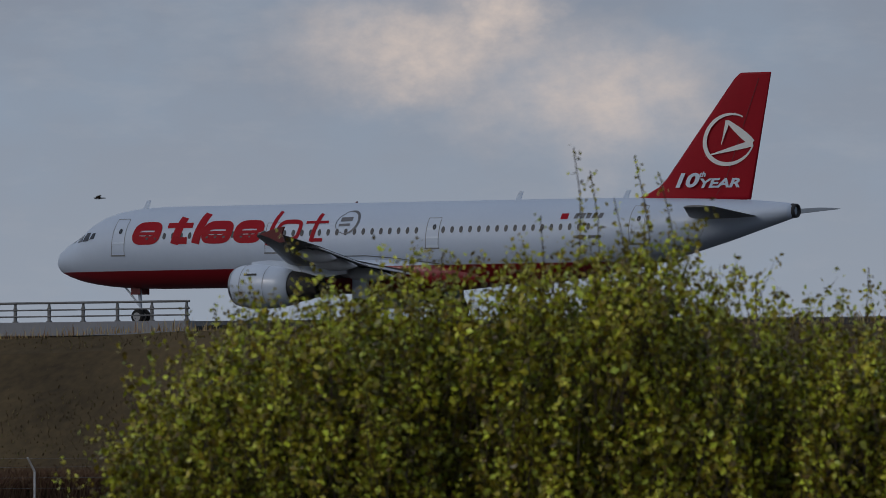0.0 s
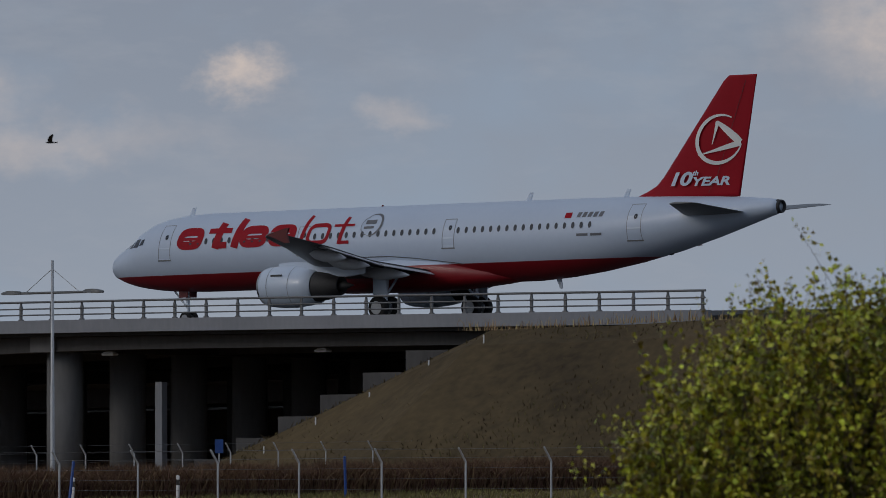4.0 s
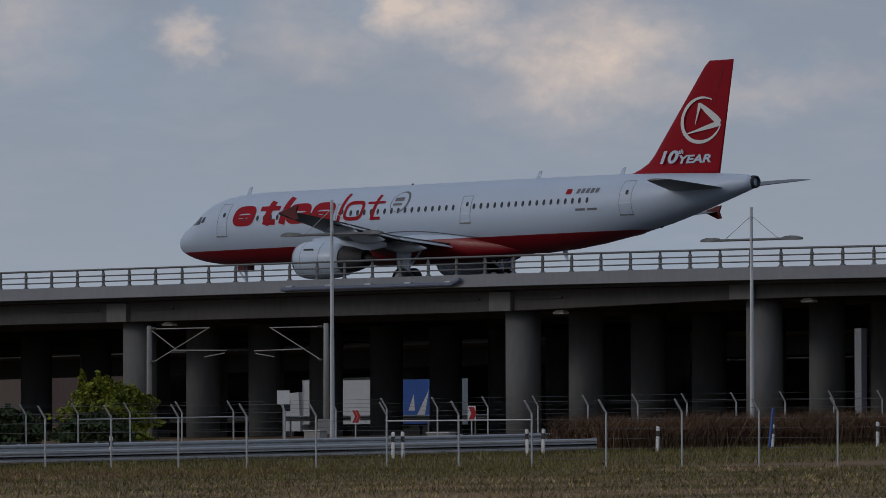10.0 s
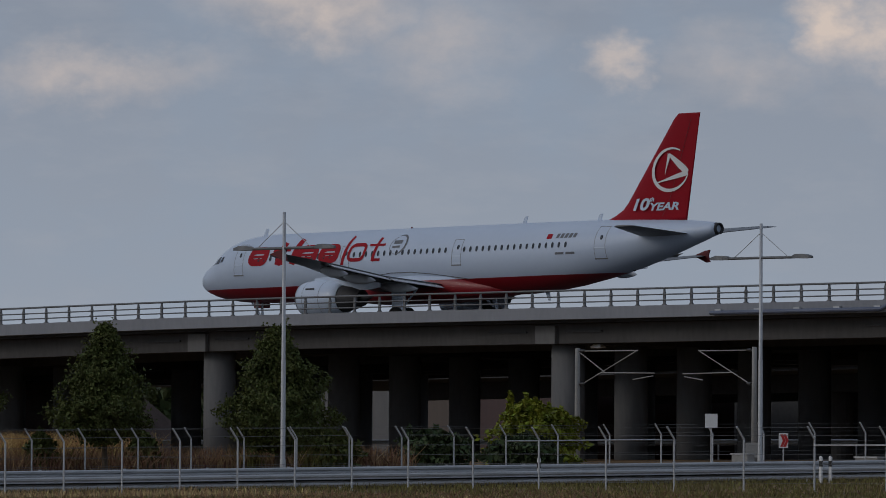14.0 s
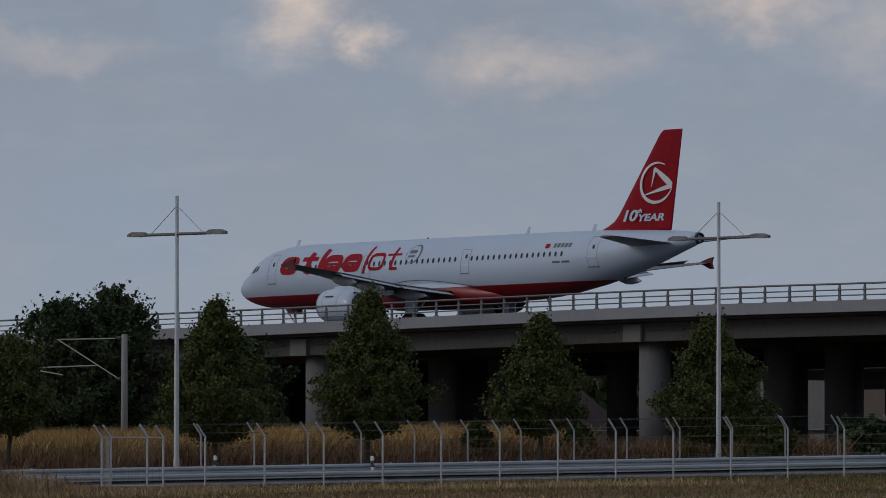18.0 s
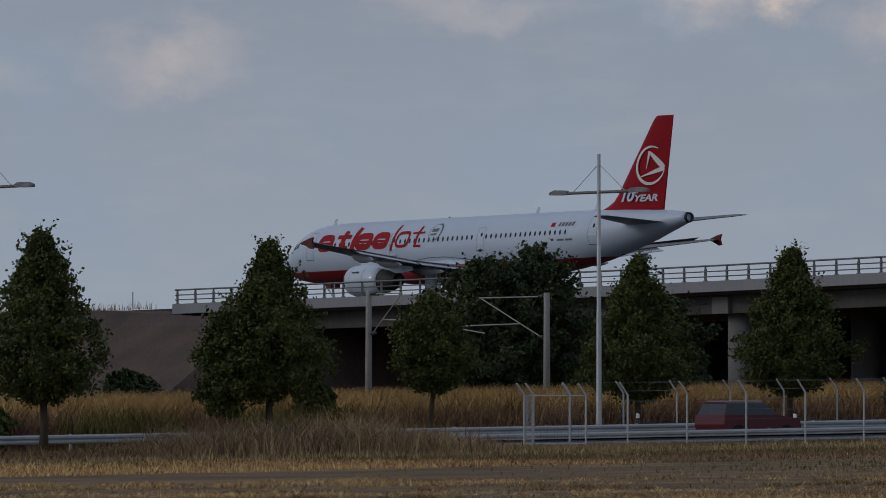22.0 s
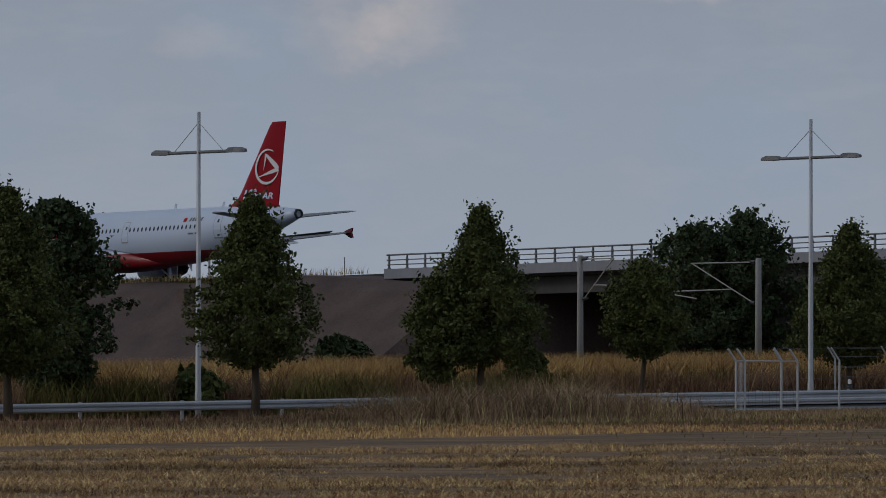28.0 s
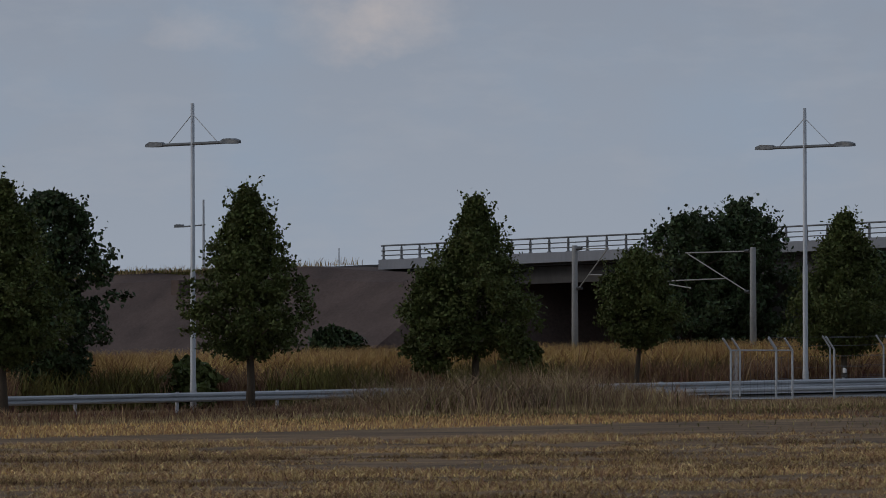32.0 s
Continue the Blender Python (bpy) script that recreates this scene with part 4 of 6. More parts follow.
# ---- street lamps along the road ----
def make_street_lamp(h):
    lamp = empty("street_lamp")
    bm = bmesh.new()
    n = 12
    loft(bm, [[(r * math.cos(2 * math.pi * i / n), r * math.sin(2 * math.pi * i / n), z) for i in range(n)] for z, r in ((-0.3, 0.11), (0.9, 0.11), (1.0, 0.095), (4.6, 0.088), (4.65, 0.078), (h, 0.062))])
    part("pole", fix(bm), STEEL, lamp, smooth=True)
    za = h - 1.35
    bm = bmesh.new()
    tube(bm, (-2.0, 0, za), (2.0, 0, za), 0.055, 0.055, 10)
    part("cross_arm", bm, RAILGREY, lamp)
    for s in (-1, 1):
        bm = bmesh.new()
        tube(bm, (0, 0, za + 1.0), (s * 1.45, 0, za + 0.05), 0.014, 0.014, 6)
        part("stay", bm, STEEL, lamp)
        bm = bmesh.new()
        loft(bm, [[(s * x, w, za + 0.06 + t), (s * x, -w, za + 0.06 + t), (s * x, -w * 1.15, za - b), (s * x, w * 1.15, za - b)] for x, w, t, b in ((1.75, 0.06, 0.0, 0.04), (2.0, 0.15, 0.05, 0.05), (2.35, 0.18, 0.06, 0.055), (2.7, 0.11, 0.0, 0.05), (2.82, 0.05, -0.03, 0.045))])
        part("lamp_head", fix(bm), RAILGREY, lamp, "grey lamp head, unlit")
    return lamp


LAMP_YS = [(147.12, 10.27), (172.88, 10.17), (198.36, 10.15), (223.46, 10.0), (248.15, 9.85), (121.4, 10.3)]
for y, h in LAMP_YS:
    lamp = tagged(make_street_lamp(h), "tall grey steel street lamp with two unlit heads", "street lamp", "lamps along the road")
    lamp.matrix_basis = pose(-223, y, float(land_z(-223, y)) + 0.1)

# a lamp on the apron far behind, with one arm
far_lamp = empty("apron_lamp")
bm = bmesh.new()
tube(bm, (0, 0, -0.5), (0, 0, 7.6), 0.13, 0.08, 10)
part("pole", bm, STEEL, far_lamp)
bm = bmesh.new()
tube(bm, (0.2, 0, 5.6), (-3.0, 0, 5.5), 0.06, 0.06, 8)
part("cross_arm", bm, RAILGREY, far_lamp)
bm = bmesh.new()
loft(bm, [[(x, -w, 5.45), (x, w, 5.45), (x, w, 5.6 + w * 0.5), (x, -w, 5.6 + w * 0.5)] for x, w in ((-2.9, 0.06), (-3.2, 0.2), (-3.9, 0.2), (-4.2, 0.05))])
part("lamp_head", fix(bm), RAILGREY, far_lamp)
tagged(far_lamp, "grey one-armed apron lamp beyond the embankment", "lamp").matrix_basis = pose(-532, 352, 9.3)

# ---- guard rails ----
W_BEAM = [(0.0, 0.0), (0.06, 0.05), (0.06, 0.1), (0.0, 0.15), (0.06, 0.2), (0.06, 0.26), (0.0, 0.31), (-0.012, 0.31), (0.045, 0.26), (0.045, 0.2), (-0.012, 0.15), (0.045, 0.1), (0.045, 0.05), (-0.012, 0.0)]


def make_guard_rail(x, ya, yb, beams):
    rail = empty("guard_rail")
    g = lambda y: float(land_z(x, y)) + 0.1
    ys = list(np.arange(ya, yb + 0.1, 4.0))
    for low in beams:
        bm = bmesh.new()
        loft(bm, [[(x + dx, y, g(y) + low + dz) for dx, dz in W_BEAM] for y in ys])
        part("beam", fix(bm), RAILSTEEL, rail, "galvanised corrugated beam")
    bm = bmesh.new()
    box(bm, -0.03, 0.03, -0.05, 0.05, -0.4, max(beams) + 0.34)
    first = None
    for y in ys:
        if first is None:
            first = part("post", bm, RAILSTEEL, rail)
            first.matrix_basis = pose(x - 0.07, y, g(y))
        else:
            shared("post", first.data, rail, pose(x - 0.07, y, g(y)))
    return tagged(rail, "galvanised steel guard rail along the road", "guard rail", "guard rails")


make_guard_rail(-222.2, 118, 282, (0.34,))
make_guard_rail(-215.2, 158.3, 230.4, (0.02, 0.17))


def make_motorway_rail():
    rail = empty("guard_rail")
    xs = list(np.arange(-480, -316, 4.0))
    g = lambda x: float(land_z(x, 353.0))
    bm = bmesh.new()
    loft(bm, [[(x, 353.0 - dx, g(x) + 1.2 + dz) for dx, dz in W_BEAM] for x in xs])
    part("beam", fix(bm), RAILSTEEL, rail, "galvanised corrugated beam")
    bm = bmesh.new()
    box(bm, -0.05, 0.05, 0.01, 0.07, -0.3, 1.5)
    first = part("post", bm, RAILSTEEL, rail)
    first.matrix_basis = pose(xs[0], 353.0, g(xs[0]))
    for x in xs[1:]:
        shared("post", first.data, rail, pose(x, 353.0, g(x)))
    tagged(rail, "galvanised guard rail beside the motorway under the bridge", "guard rail", "guard rails")


make_motorway_rail()

# ---- security fences with cranked posts ----


def make_fence(start, step, count, h, rows, label, spans=(), widen=0.0):
    """Posts from start on, one step apart, cranked at the top, with wires between them."""
    fence = empty("security_fence")
    bm = bmesh.new()
    pipe(bm, [(0, 0, -0.3), (0, 0, h - 0.42), (0.0, -0.34, h)], 0.034, 8)
    tube(bm, (0, -0.34, h), (0, -0.36, h + 0.02), 0.034, 0.02, 8)
    first = None
    feet = [(start[0] + step[0] * i, start[1] + step[1] * i + widen * i * i) for i in range(count)]
    for x, y in feet:
        m = pose(x, y, float(land_z(x, y)))
        if first is None:
            first = part("post", bm, STEEL, fence)
            first.matrix_basis = m
        else:
            shared("post", first.data, fence, m)
    for k in range(rows):
        f = k / (rows - 1)
        up, out = (0.3 + (h - 0.75) * f / 0.75, 0.0) if f < 0.75 else (h - 0.42 + 0.4 * (f - 0.75) / 0.25, 0.32 * (f - 0.75) / 0.25)
        bm = bmesh.new()
        strand(bm, [(x, y - out, float(land_z(x, y)) + up) for x, y in feet], 0.005)
        part("wire", bm, RAILGREY, fence)
    for i in spans:
        (x0, y0), (x1, y1) = feet[i], feet[i + 1]
        bm = bmesh.new()
        tube(bm, (x0, y0, float(land_z(x0, y0)) + h - 0.62), (x1, y1, float(land_z(x1, y1)) + h - 0.62), 0.026, 0.026, 8)
        part("top_rail", bm, STEEL, fence)
    return tagged(fence, label, "fence", "fences")


make_fence((-212.0, 165.57), (0, 2.53), 11, 2.25, 7, "tall security fence with cranked grey posts and wires", widen=0.01)
make_fence((-212.0, 194.6), (3.402, 0), 31, 2.22, 7, "security fence with cranked posts along the field's edge", spans=(6, 7))
make_fence((-233.0, 179.29), (0, 2.47), 38, 2.2, 6, "security fence with cranked posts beyond the road", spans=(15, 16, 17), widen=0.0125)


def make_gate():
    gate = empty("fence_gate")
    z = float(land_z(-212, 162))
    for y in (161.22, 161.6, 163.12, 163.8):
        bm = bmesh.new()
        pipe(bm, [(-212.0, y, z - 0.2), (-212.0, y, z + 1.86), (-212.0, y - 0.33, z + 2.26)], 0.036, 8)
        part("post", bm, STEEL, gate)
    for zz in (1.86, 0.25):
        bm = bmesh.new()
        tube(bm, (-212.0, 161.22, z + zz), (-212.0, 163.8, z + zz), 0.026, 0.026, 8)
        part("rail_bar", bm, STEEL, gate)
    for i in range(7):
        bm = bmesh.new()
        tube(bm, (-212.0, 161.26 + i * 0.05, z + 0.1), (-212.0, 161.26 + i * 0.05, z + 1.84), 0.008, 0.008, 5)
        part("bar", bm, STEEL, gate)
    for i in range(15):
        bm = bmesh.new()
        tube(bm, (-212.0, 161.75 + i * 0.145, z + 0.25), (-212.0, 161.75 + i * 0.145, z + 1.84), 0.003, 0.003, 4)
        part("mesh_wire", bm, RAILGREY, gate)
    tagged(gate, "narrow grey steel gate panel at the fence's end", "gate")


make_gate()

# ---- marker posts at the roadside ----


def make_marker_post(h=0.95):
    p = empty("marker_post")
    bm = bmesh.new()
    loft(bm, [[(-0.055, -0.05, z), (0.06, -0.035, z), (0.06, 0.035, z), (-0.055, 0.05, z)] for z in (-0.2, h - 0.04)] + [[(-0.05, -0.04, h + 0.02), (0.055, -0.03, h - 0.02), (0.055, 0.03, h - 0.02), (-0.05, 0.04, h + 0.02)]])
    part("shaft", fix(bm), WHITE, p)
    bm = bmesh.new()
    loft(bm, [[(-0.058, -0.053, z), (0.063, -0.038, z), (0.063, 0.038, z), (-0.058, 0.053, z)] for z in (h - 0.38, h - 0.16)])
    part("band", fix(bm), BLACK, p, "slanting black band")
    bm = bmesh.new()
    box(bm, 0.064, 0.07, -0.018, 0.018, h - 0.33, h - 0.21)
    part("reflector", bm, AIRMETAL, p)
    return tagged(p, "white roadside marker post with a black band", "marker post", "marker posts")


MARKERS = [(-213.4, 217.62), (-213.6, 217.3), (-213.4, 224.5), (-213.4, 225.37), (-213.4, 231.9), (-213.4, 238.65), (-213.4, 245.04), (-220.8, 209.38), (-221.9, 180.9), (-234.5, 183.6)]
for x, y in MARKERS:
    make_marker_post().matrix_basis = pose(x, y, float(land_z(x, y)) + 0.05, random.uniform(-2, 2), random.uniform(-3, 3), random.uniform(-10, 10))
for x, y, lean in ((-211.2, 236.0, 9), (-211.2, 253.0, -2)):
    bm = bmesh.new()
    loft(bm, [[(0.06 * math.cos(2 * math.pi * i / 12), 0.06 * math.sin(2 * math.pi * i / 12), z) for i in range(12)] for z in (-0.3, 1.62, 1.66)] + [[(0.02 * math.cos(2 * math.pi * i / 12), 0.02 * math.sin(2 * math.pi * i / 12), 1.69) for i in range(12)]])
    p = tagged(part("marker_pipe", fix(bm), BLUEPAINT), "leaning blue marker pipe in the verge", "marker post", "blue marker pipes")
    p.matrix_basis = pose(x, y, float(land_z(x, y)), -lean, 0, 0)

# ---- road signs ----


def make_sign(name, w, h, top, label, plate, x, y, turn=0, arrow=False):
    s = empty(name)
    bm = bmesh.new()
    tube(bm, (0, 0, -0.3), (0, 0, top), 0.03, 0.03, 8)
    part("pole", bm, STEEL, s)
    bm = bmesh.new()
    box(bm, -w / 2, w / 2, -0.05, -0.032, top - h, top)
    pl = part("plate", bm, plate, s)
    if arrow:
        for k in (-0.19, 0.13):
            bm = bmesh.new()
            pts = [(k * w - 0.06, -h / 2 + 0.05), (k * w + 0.05, -h / 2 + 0.05), (k * w + 0.16, 0), (k * w + 0.05, h / 2 - 0.05), (k * w - 0.06, h / 2 - 0.05), (k * w + 0.05, 0)]
            v = [bm.verts.new((a, -0.055, top - h / 2 + b)) for a, b in pts]
            bm.faces.new((v[0], v[1], v[2], v[5])), bm.faces.new((v[5], v[2], v[3], v[4]))
            part("chevron", fix(bm), REDPAINT, pl, "red chevron stripe")
    tagged(s, label, "road sign").matrix_basis = pose(x, y, float(land_z(x, y)), 0, 0, turn)


make_sign("road_sign", 0.5, 0.56, 2.62, "square white road sign seen on a grey pole", WHITE, -228.3, 226.0, 45)
make_sign("chevron_sign", 0.38, 0.6, 1.82, "red and white chevron sign at the road bend", WHITE, -228.5, 230.3, 45, True)
make_sign("chevron_sign", 0.34, 0.62, 1.85, "red and white chevron sign before the bridge", WHITE, -232.2, 240.9, 45, True)
make_sign("notice_board", 0.6, 0.62, 1.38, "small pale grey notice board behind the fence", MAST, -238.0, 238.04, 45)
make_sign("direction_sign", 0.36, 0.6, 2.4, "blue direction sign with a white stroke", BLUEPAINT, -226.5, 262.8, 45)
for x, y, w, h in ((-229.5, 229.0, 0.9, 0.95), (-236.0, 243.0, 1.3, 0.7), (-236, 236.5, 1.0, 0.5)):
    c = empty("switch_cabinet")
    z = float(land_z(x, y))
    bm = bmesh.new()
    box(bm, x - w / 2, x + w / 2, y - 0.2, y + 0.2, z - 0.1, z + h)
    part("body", bm, MAST, c)
    bm = bmesh.new()
    box(bm, x - w / 2 - 0.04, x + w / 2 + 0.04, y - 0.24, y + 0.24, z + h, z + h + 0.06)
    part("lid", bm, STEEL, c)
    tagged(c, "small grey roadside switch cabinet", "cabinet")

# ---- the railway under the bridge: masts with cantilevers ----


def make_mast(x, y, h, reach, crossed=False):
    m = empty("railway_mast")
    z = float(land_z(x, y))
    bm = bmesh.new()
    n = 14
    loft(bm, [[(x + r * math.cos(2 * math.pi * i / n), y + r * math.sin(2 * math.pi * i / n), z + q) for i in range(n)] for q, r in ((-0.5, 0.15), (h - 0.02, 0.115), (h, 0.1))])
    part("mast", fix(bm), MAST, m, smooth=True)
    s = 1 if reach > 0 else -1
    for a, b in (((0, -0.15), (reach, -0.15)), ((reach * 0.97, -0.18), (s * 0.2, -1.8)), ((reach * 0.4, -1.2), (reach * 1.28, -1.25)), ((reach * 0.92, -1.55), (reach * 1.25, -1.38))) + ((((s * 0.1, -0.18), (reach * 0.46, -1.2)),) if crossed else ()):
        bm = bmesh.new()
        tube(bm, (x + a[0], y, z + h + a[1]), (x + b[0], y, z + h + b[1]), 0.026, 0.026, 8)
        part("cantilever_tube", bm, MAST, m)
    for q in (-0.15, -1.75):
        bm = bmesh.new()
        tube(bm, (x + s * 0.2, y, z + h + q), (x + s * 0.5, y, z + h + q + 0.02), 0.08, 0.06, 8)
        part("insulator", bm, BLACK, m)
    tagged(m, "concrete railway mast with a tubular cantilever", "railway mast", "railway masts")


make_mast(-261.95, 191.3, 5.95, 2.3)
make_mast(-250.1, 191.3, 5.68, -4.4)
make_mast(-281.8, 269.8, 5.75, 4.2, True)
make_mast(-269.65, 269.8, 5.7, -3.8)

# ---- beyond the bridge: dark woods, a hall, and a low bank ----

def make_hall():
    hall = empty("warehouse")
    grey = mat("grey_cladding", (0.115, 0.115, 0.115), (0.16, 0.158, 0.156), 0.2, 0.7, stretch=(1, 1, 0.2), world_space=True)
    tan = mat("tan_cladding", (0.095, 0.076, 0.065), (0.125, 0.102, 0.088), 0.2, 0.7, stretch=(1, 1, 0.2), world_space=True)
    maroon = mat("brown_cladding", (0.075, 0.05, 0.049), (0.10, 0.068, 0.065), 0.2, 0.7, stretch=(1, 1, 0.2), world_space=True)
    for x0, x1, m, name in ((-497, -482, grey, "pale grey cladding"), (-482, -473.5, tan, "tan cladding"), (-473.5, -463.5, maroon, "red-brown cladding"),
                            (-463.5, -460, maroon, "red-brown cladding")):
        bm = bmesh.new()
        box(bm, x0 + 0.01, x1 - 0.01, 442, 458, 1.0, 11.6)
        part("wall_section", bm, m, hall, name)
    bm = bmesh.new()
    box(bm, -497.3, -459.8, 441.7, 458.3, 11.6, 11.9)
    part("roof", bm, RAILGREY, hall)
    tagged(hall, "long warehouse of grey and brown cladding behind the bridge", "warehouse")


make_hall()

# ---- fittings on and under the bridge ----
bm = bmesh.new()
pipe(bm, [(x, 293.42, float(deck_z(x)) - 0.22) for x in np.linspace(-296.5, -284.2, 6)] + [(-283.6, 293.42, float(deck_z(-284)) + 0.02)], 0.11, 10)
part("drain_pipe", bm, mat("blue_grey_pipe", (0.08, 0.10, 0.16), (0.13, 0.155, 0.22), 0.8, 0.5), bridge, "blue-grey drain pipe under the edge")
bm = bmesh.new()
box(bm, -0.22, 0.22, -0.16, 0.0, -0.14, 0.0)
bracket = None
for x in np.linspace(-296, -284.5, 5):
    if bracket is None:
        bracket = part("bracket", bm, STEEL, bridge)
        bracket.matrix_basis = pose(float(x), 293.59, float(deck_z(x)) - 0.04)
    else:
        shared("bracket", bracket.data, bridge, pose(float(x), 293.59, float(deck_z(x)) - 0.04))
for x in (-262.2, -279.0, -307.6, -248.5):
    bm = bmesh.new()
    loft(bm, [[(x + a * w, 296.0 + b * w, float(deck_z(x)) + girder_low(x) - 0.05 - q) for a, b in ((-0.4, -0.2), (0.4, -0.2), (0.4, 0.2), (-0.4, 0.2))] for q, w in ((0, 0.6), (0.12, 1.0), (0.2, 0.9))])
    part("underpass_lamp", fix(bm), WHITE, bridge, "pale lamp under the deck")
for i, x in enumerate((-259.9,)):
    bm = bmesh.new()
    box(bm, x - 0.22, x + 0.22, 297.0, 297.4, float(land_z(x, 297)) - 0.3, 8.4)
    part("support", bm, FASCIA, bridge, "slim pale concrete support")


for px in PILLAR_ROWS[1:]:
    for x0, x1 in ((px - 4.6, px - 1.6), (px + 1.4, px + 4.2)):
        e = float(deck_z((x0 + x1) / 2))
        bm = bmesh.new()
        box(bm, x0, x1, 294.98, 295.09, e - 1.02, e - 0.94)
        part("joint_slot", bm, BLACK, bridge, "dark slot in the girder beside the pier")


def make_terraces():
    """Stepped concrete blocks at the bridge's head, half buried in the bank."""
    for i in range(7):
        x = -255.4 + i * 2.6
        z = 3.5 + i * 1.02
        bm = bmesh.new()
        box(bm, x - 1.7, x + 2.4, 293.4 + 0.06 * i, 300, z - 1.6, z)
        tagged(part("abutment_step", bm, CONCRETE), "stepped dark concrete block at the bridge head", "abutment", kind="structure")


make_terraces()
for i, (x, z) in enumerate(((-234.2, 10.2), (-237.3, 9.06), (-240.7, 7.6), (-243.8, 6.45), (-246.8, 5.1))):
    bm = bmesh.new()
    tube(bm, (x, 290.6 - i * 0.25, z - 1.4), (x, 290.6 - i * 0.25, z), 0.035, 0.035, 8)
    tagged(part("bank_stake", bm, WHITE), "thin pale stake on the dry bank", "stake", "stakes on the bank")
for x, h in ((-436.0, 1.0), (-455.0, 1.4), (-427.0, 1.1), (-205.0, 1.4), (-199.0, 2.0), (-192.0, 1.5)):
    bm = bmesh.new()
    tube(bm, (x, 293.0, float(deck_z(x)) - 0.3), (x, 293.0, float(deck_z(x)) + h), 0.035, 0.03, 8)
    tagged(part("edge_stake", bm, RAILGREY), "thin grey stake at the taxiway's edge", "stake", "stakes on the bank")
bm = bmesh.new()
box(bm, -439.9, -439.0, 288.5, 290.6, 8.0, 8.95)
tagged(part("inlet_block", bm, BARE), "dark brown block in the earth bank", "inlet")


# ---- lorries on the motorway and a red car on the road ----
YELLOW = mat("yellow_truck_sheet", (0.62, 0.33, 0.01), (0.72, 0.40, 0.015), 0.6, 0.5, bump=0.05)
# white sheet dimmed by hand for the shade these lorries drive in
TRUCKWHITE = mat("shade_dimmed_white_sheet", (0.42, 0.42, 0.43), (0.54, 0.54, 0.55), 0.6, 0.5, bump=0.05)
TRUCKBLUE = mat("blue_truck_sheet", (0.01, 0.06, 0.26), (0.016, 0.085, 0.34), 0.6, 0.45, bump=0.05)


def make_truck(name, label, box_mats, mark=None, length=12.4, cab_mat=None, top=3.95):
    """A lorry that heads along +y, its base at its own origin."""
    t = empty(name)
    n = len(box_mats)
    for i, m in enumerate(box_mats):
        y1 = -2.6 - i * (length - 2.6) / n
        y0 = -2.6 - (i + 1) * (length - 2.6) / n + 0.15
        bm = bmesh.new()
        box(bm, -1.25, 1.25, y0, y1, 1.05, top)
        body = part("cargo_box", bm, m, t)
        if mark:
            for k in range(3):
                for s in (-1, 1):
                    yy = y0 + (y1 - y0) * (k + 0.5) / 3
                    bm = bmesh.new()
                    box(bm, s * 1.262 - 0.01, s * 1.262 + 0.01, yy - 0.9, yy + 0.9, 2.6, 3.15)
                    part("stripe", bm, mark, body, "red painted band")
        for q in (0, 1):
            bm = bmesh.new()
            box(bm, -1.28, 1.28, (y0, y1)[q] - 0.03, (y0, y1)[q] + 0.03, 1.0, top + 0.05)
            part("frame_edge", bm, STEEL, body)
    bm = bmesh.new()
    box(bm, -0.45, 0.45, -length, -0.4, 0.75, 1.03)
    part("chassis", bm, BLACK, t)
    bm = bmesh.new()
    loft(bm, [[(x, y, z) for y, z in ((-2.3, 0.6), (-0.05, 0.6), (0.0, 1.6), (-0.12, 2.0), (-0.35, 2.75), (-0.75, top - 0.85), (-2.1, top - 0.75))] for x in (-1.22, 1.22)])
    cab = part("cab", fix(bm), cab_mat or TRUCKWHITE, t)
    for s in (-1, 1):
        bm = bmesh.new()
        loft(bm, [[(s * 1.225, y, z) for y, z in ((-1.35, 1.95), (-0.3, 1.95), (-0.45, 2.6), (-1.35, 2.6))], [(s * 1.235, y, z) for y, z in ((-1.35, 1.95), (-0.3, 1.95), (-0.45, 2.6), (-1.35, 2.6))]])
        part("side_window", fix(bm), GLASS, cab)
    bm = bmesh.new()
    loft(bm, [[(x, -0.11, 2.02), (x, -0.3, 2.66), (x, -0.28, 2.66), (x, -0.09, 2.02)] for x in (-1.05, 1.05)])
    part("windscreen", fix(bm), GLASS, cab)
    for y in (-1.2, -4.2, -length + 2.6, -length + 1.4):
        for s in (-1, 1):
            bm = bmesh.new()
            loft(bm, [[(x, y + 0.5 * math.sin(2 * math.pi * i / 18), 0.5 + 0.5 * math.cos(2 * math.pi * i / 18)) for i in range(18)] for x in (s * 0.9, s * 1.2)])
            part("wheel", fix(bm), TYRE, t)
    return tagged(t, label, "truck")


yellow_truck = make_truck("truck", "yellow box truck with red bands driving under the bridge", [YELLOW, YELLOW], LETTERRED, 13.2, YELLOW)
blue_truck = make_truck("truck", "truck with one white and one blue container under the bridge", [TRUCKWHITE, TRUCKBLUE], None, 15.5)
for s in (-1, 1):
    bm = bmesh.new()
    for pts in (((-13.9, 1.6), (-13.2, 1.6), (-14.3, 3.3)), ((-13.0, 1.9), (-12.4, 1.9), (-12.9, 3.0)), ((-14.5, 1.5), (-12.1, 1.5), (-12.4, 1.36))):
        bm.faces.new([bm.verts.new((s * 1.262, y, z)) for y, z in pts])
    part("sail_mark", fix(bm), TRUCKWHITE, [c for c in blue_truck.children if c.name.startswith("cargo_box")][1], "white pointed shapes on blue")
white_truck = make_truck("truck", "white box truck driving slowly under the bridge", [TRUCKWHITE], None, 9.5, None, 3.5)
REDCAR = mat("red_vehicle_paint", (0.085, 0.008, 0.014), (0.12, 0.012, 0.018), 0.8, 0.4, bump=0.02, coat=0.3)


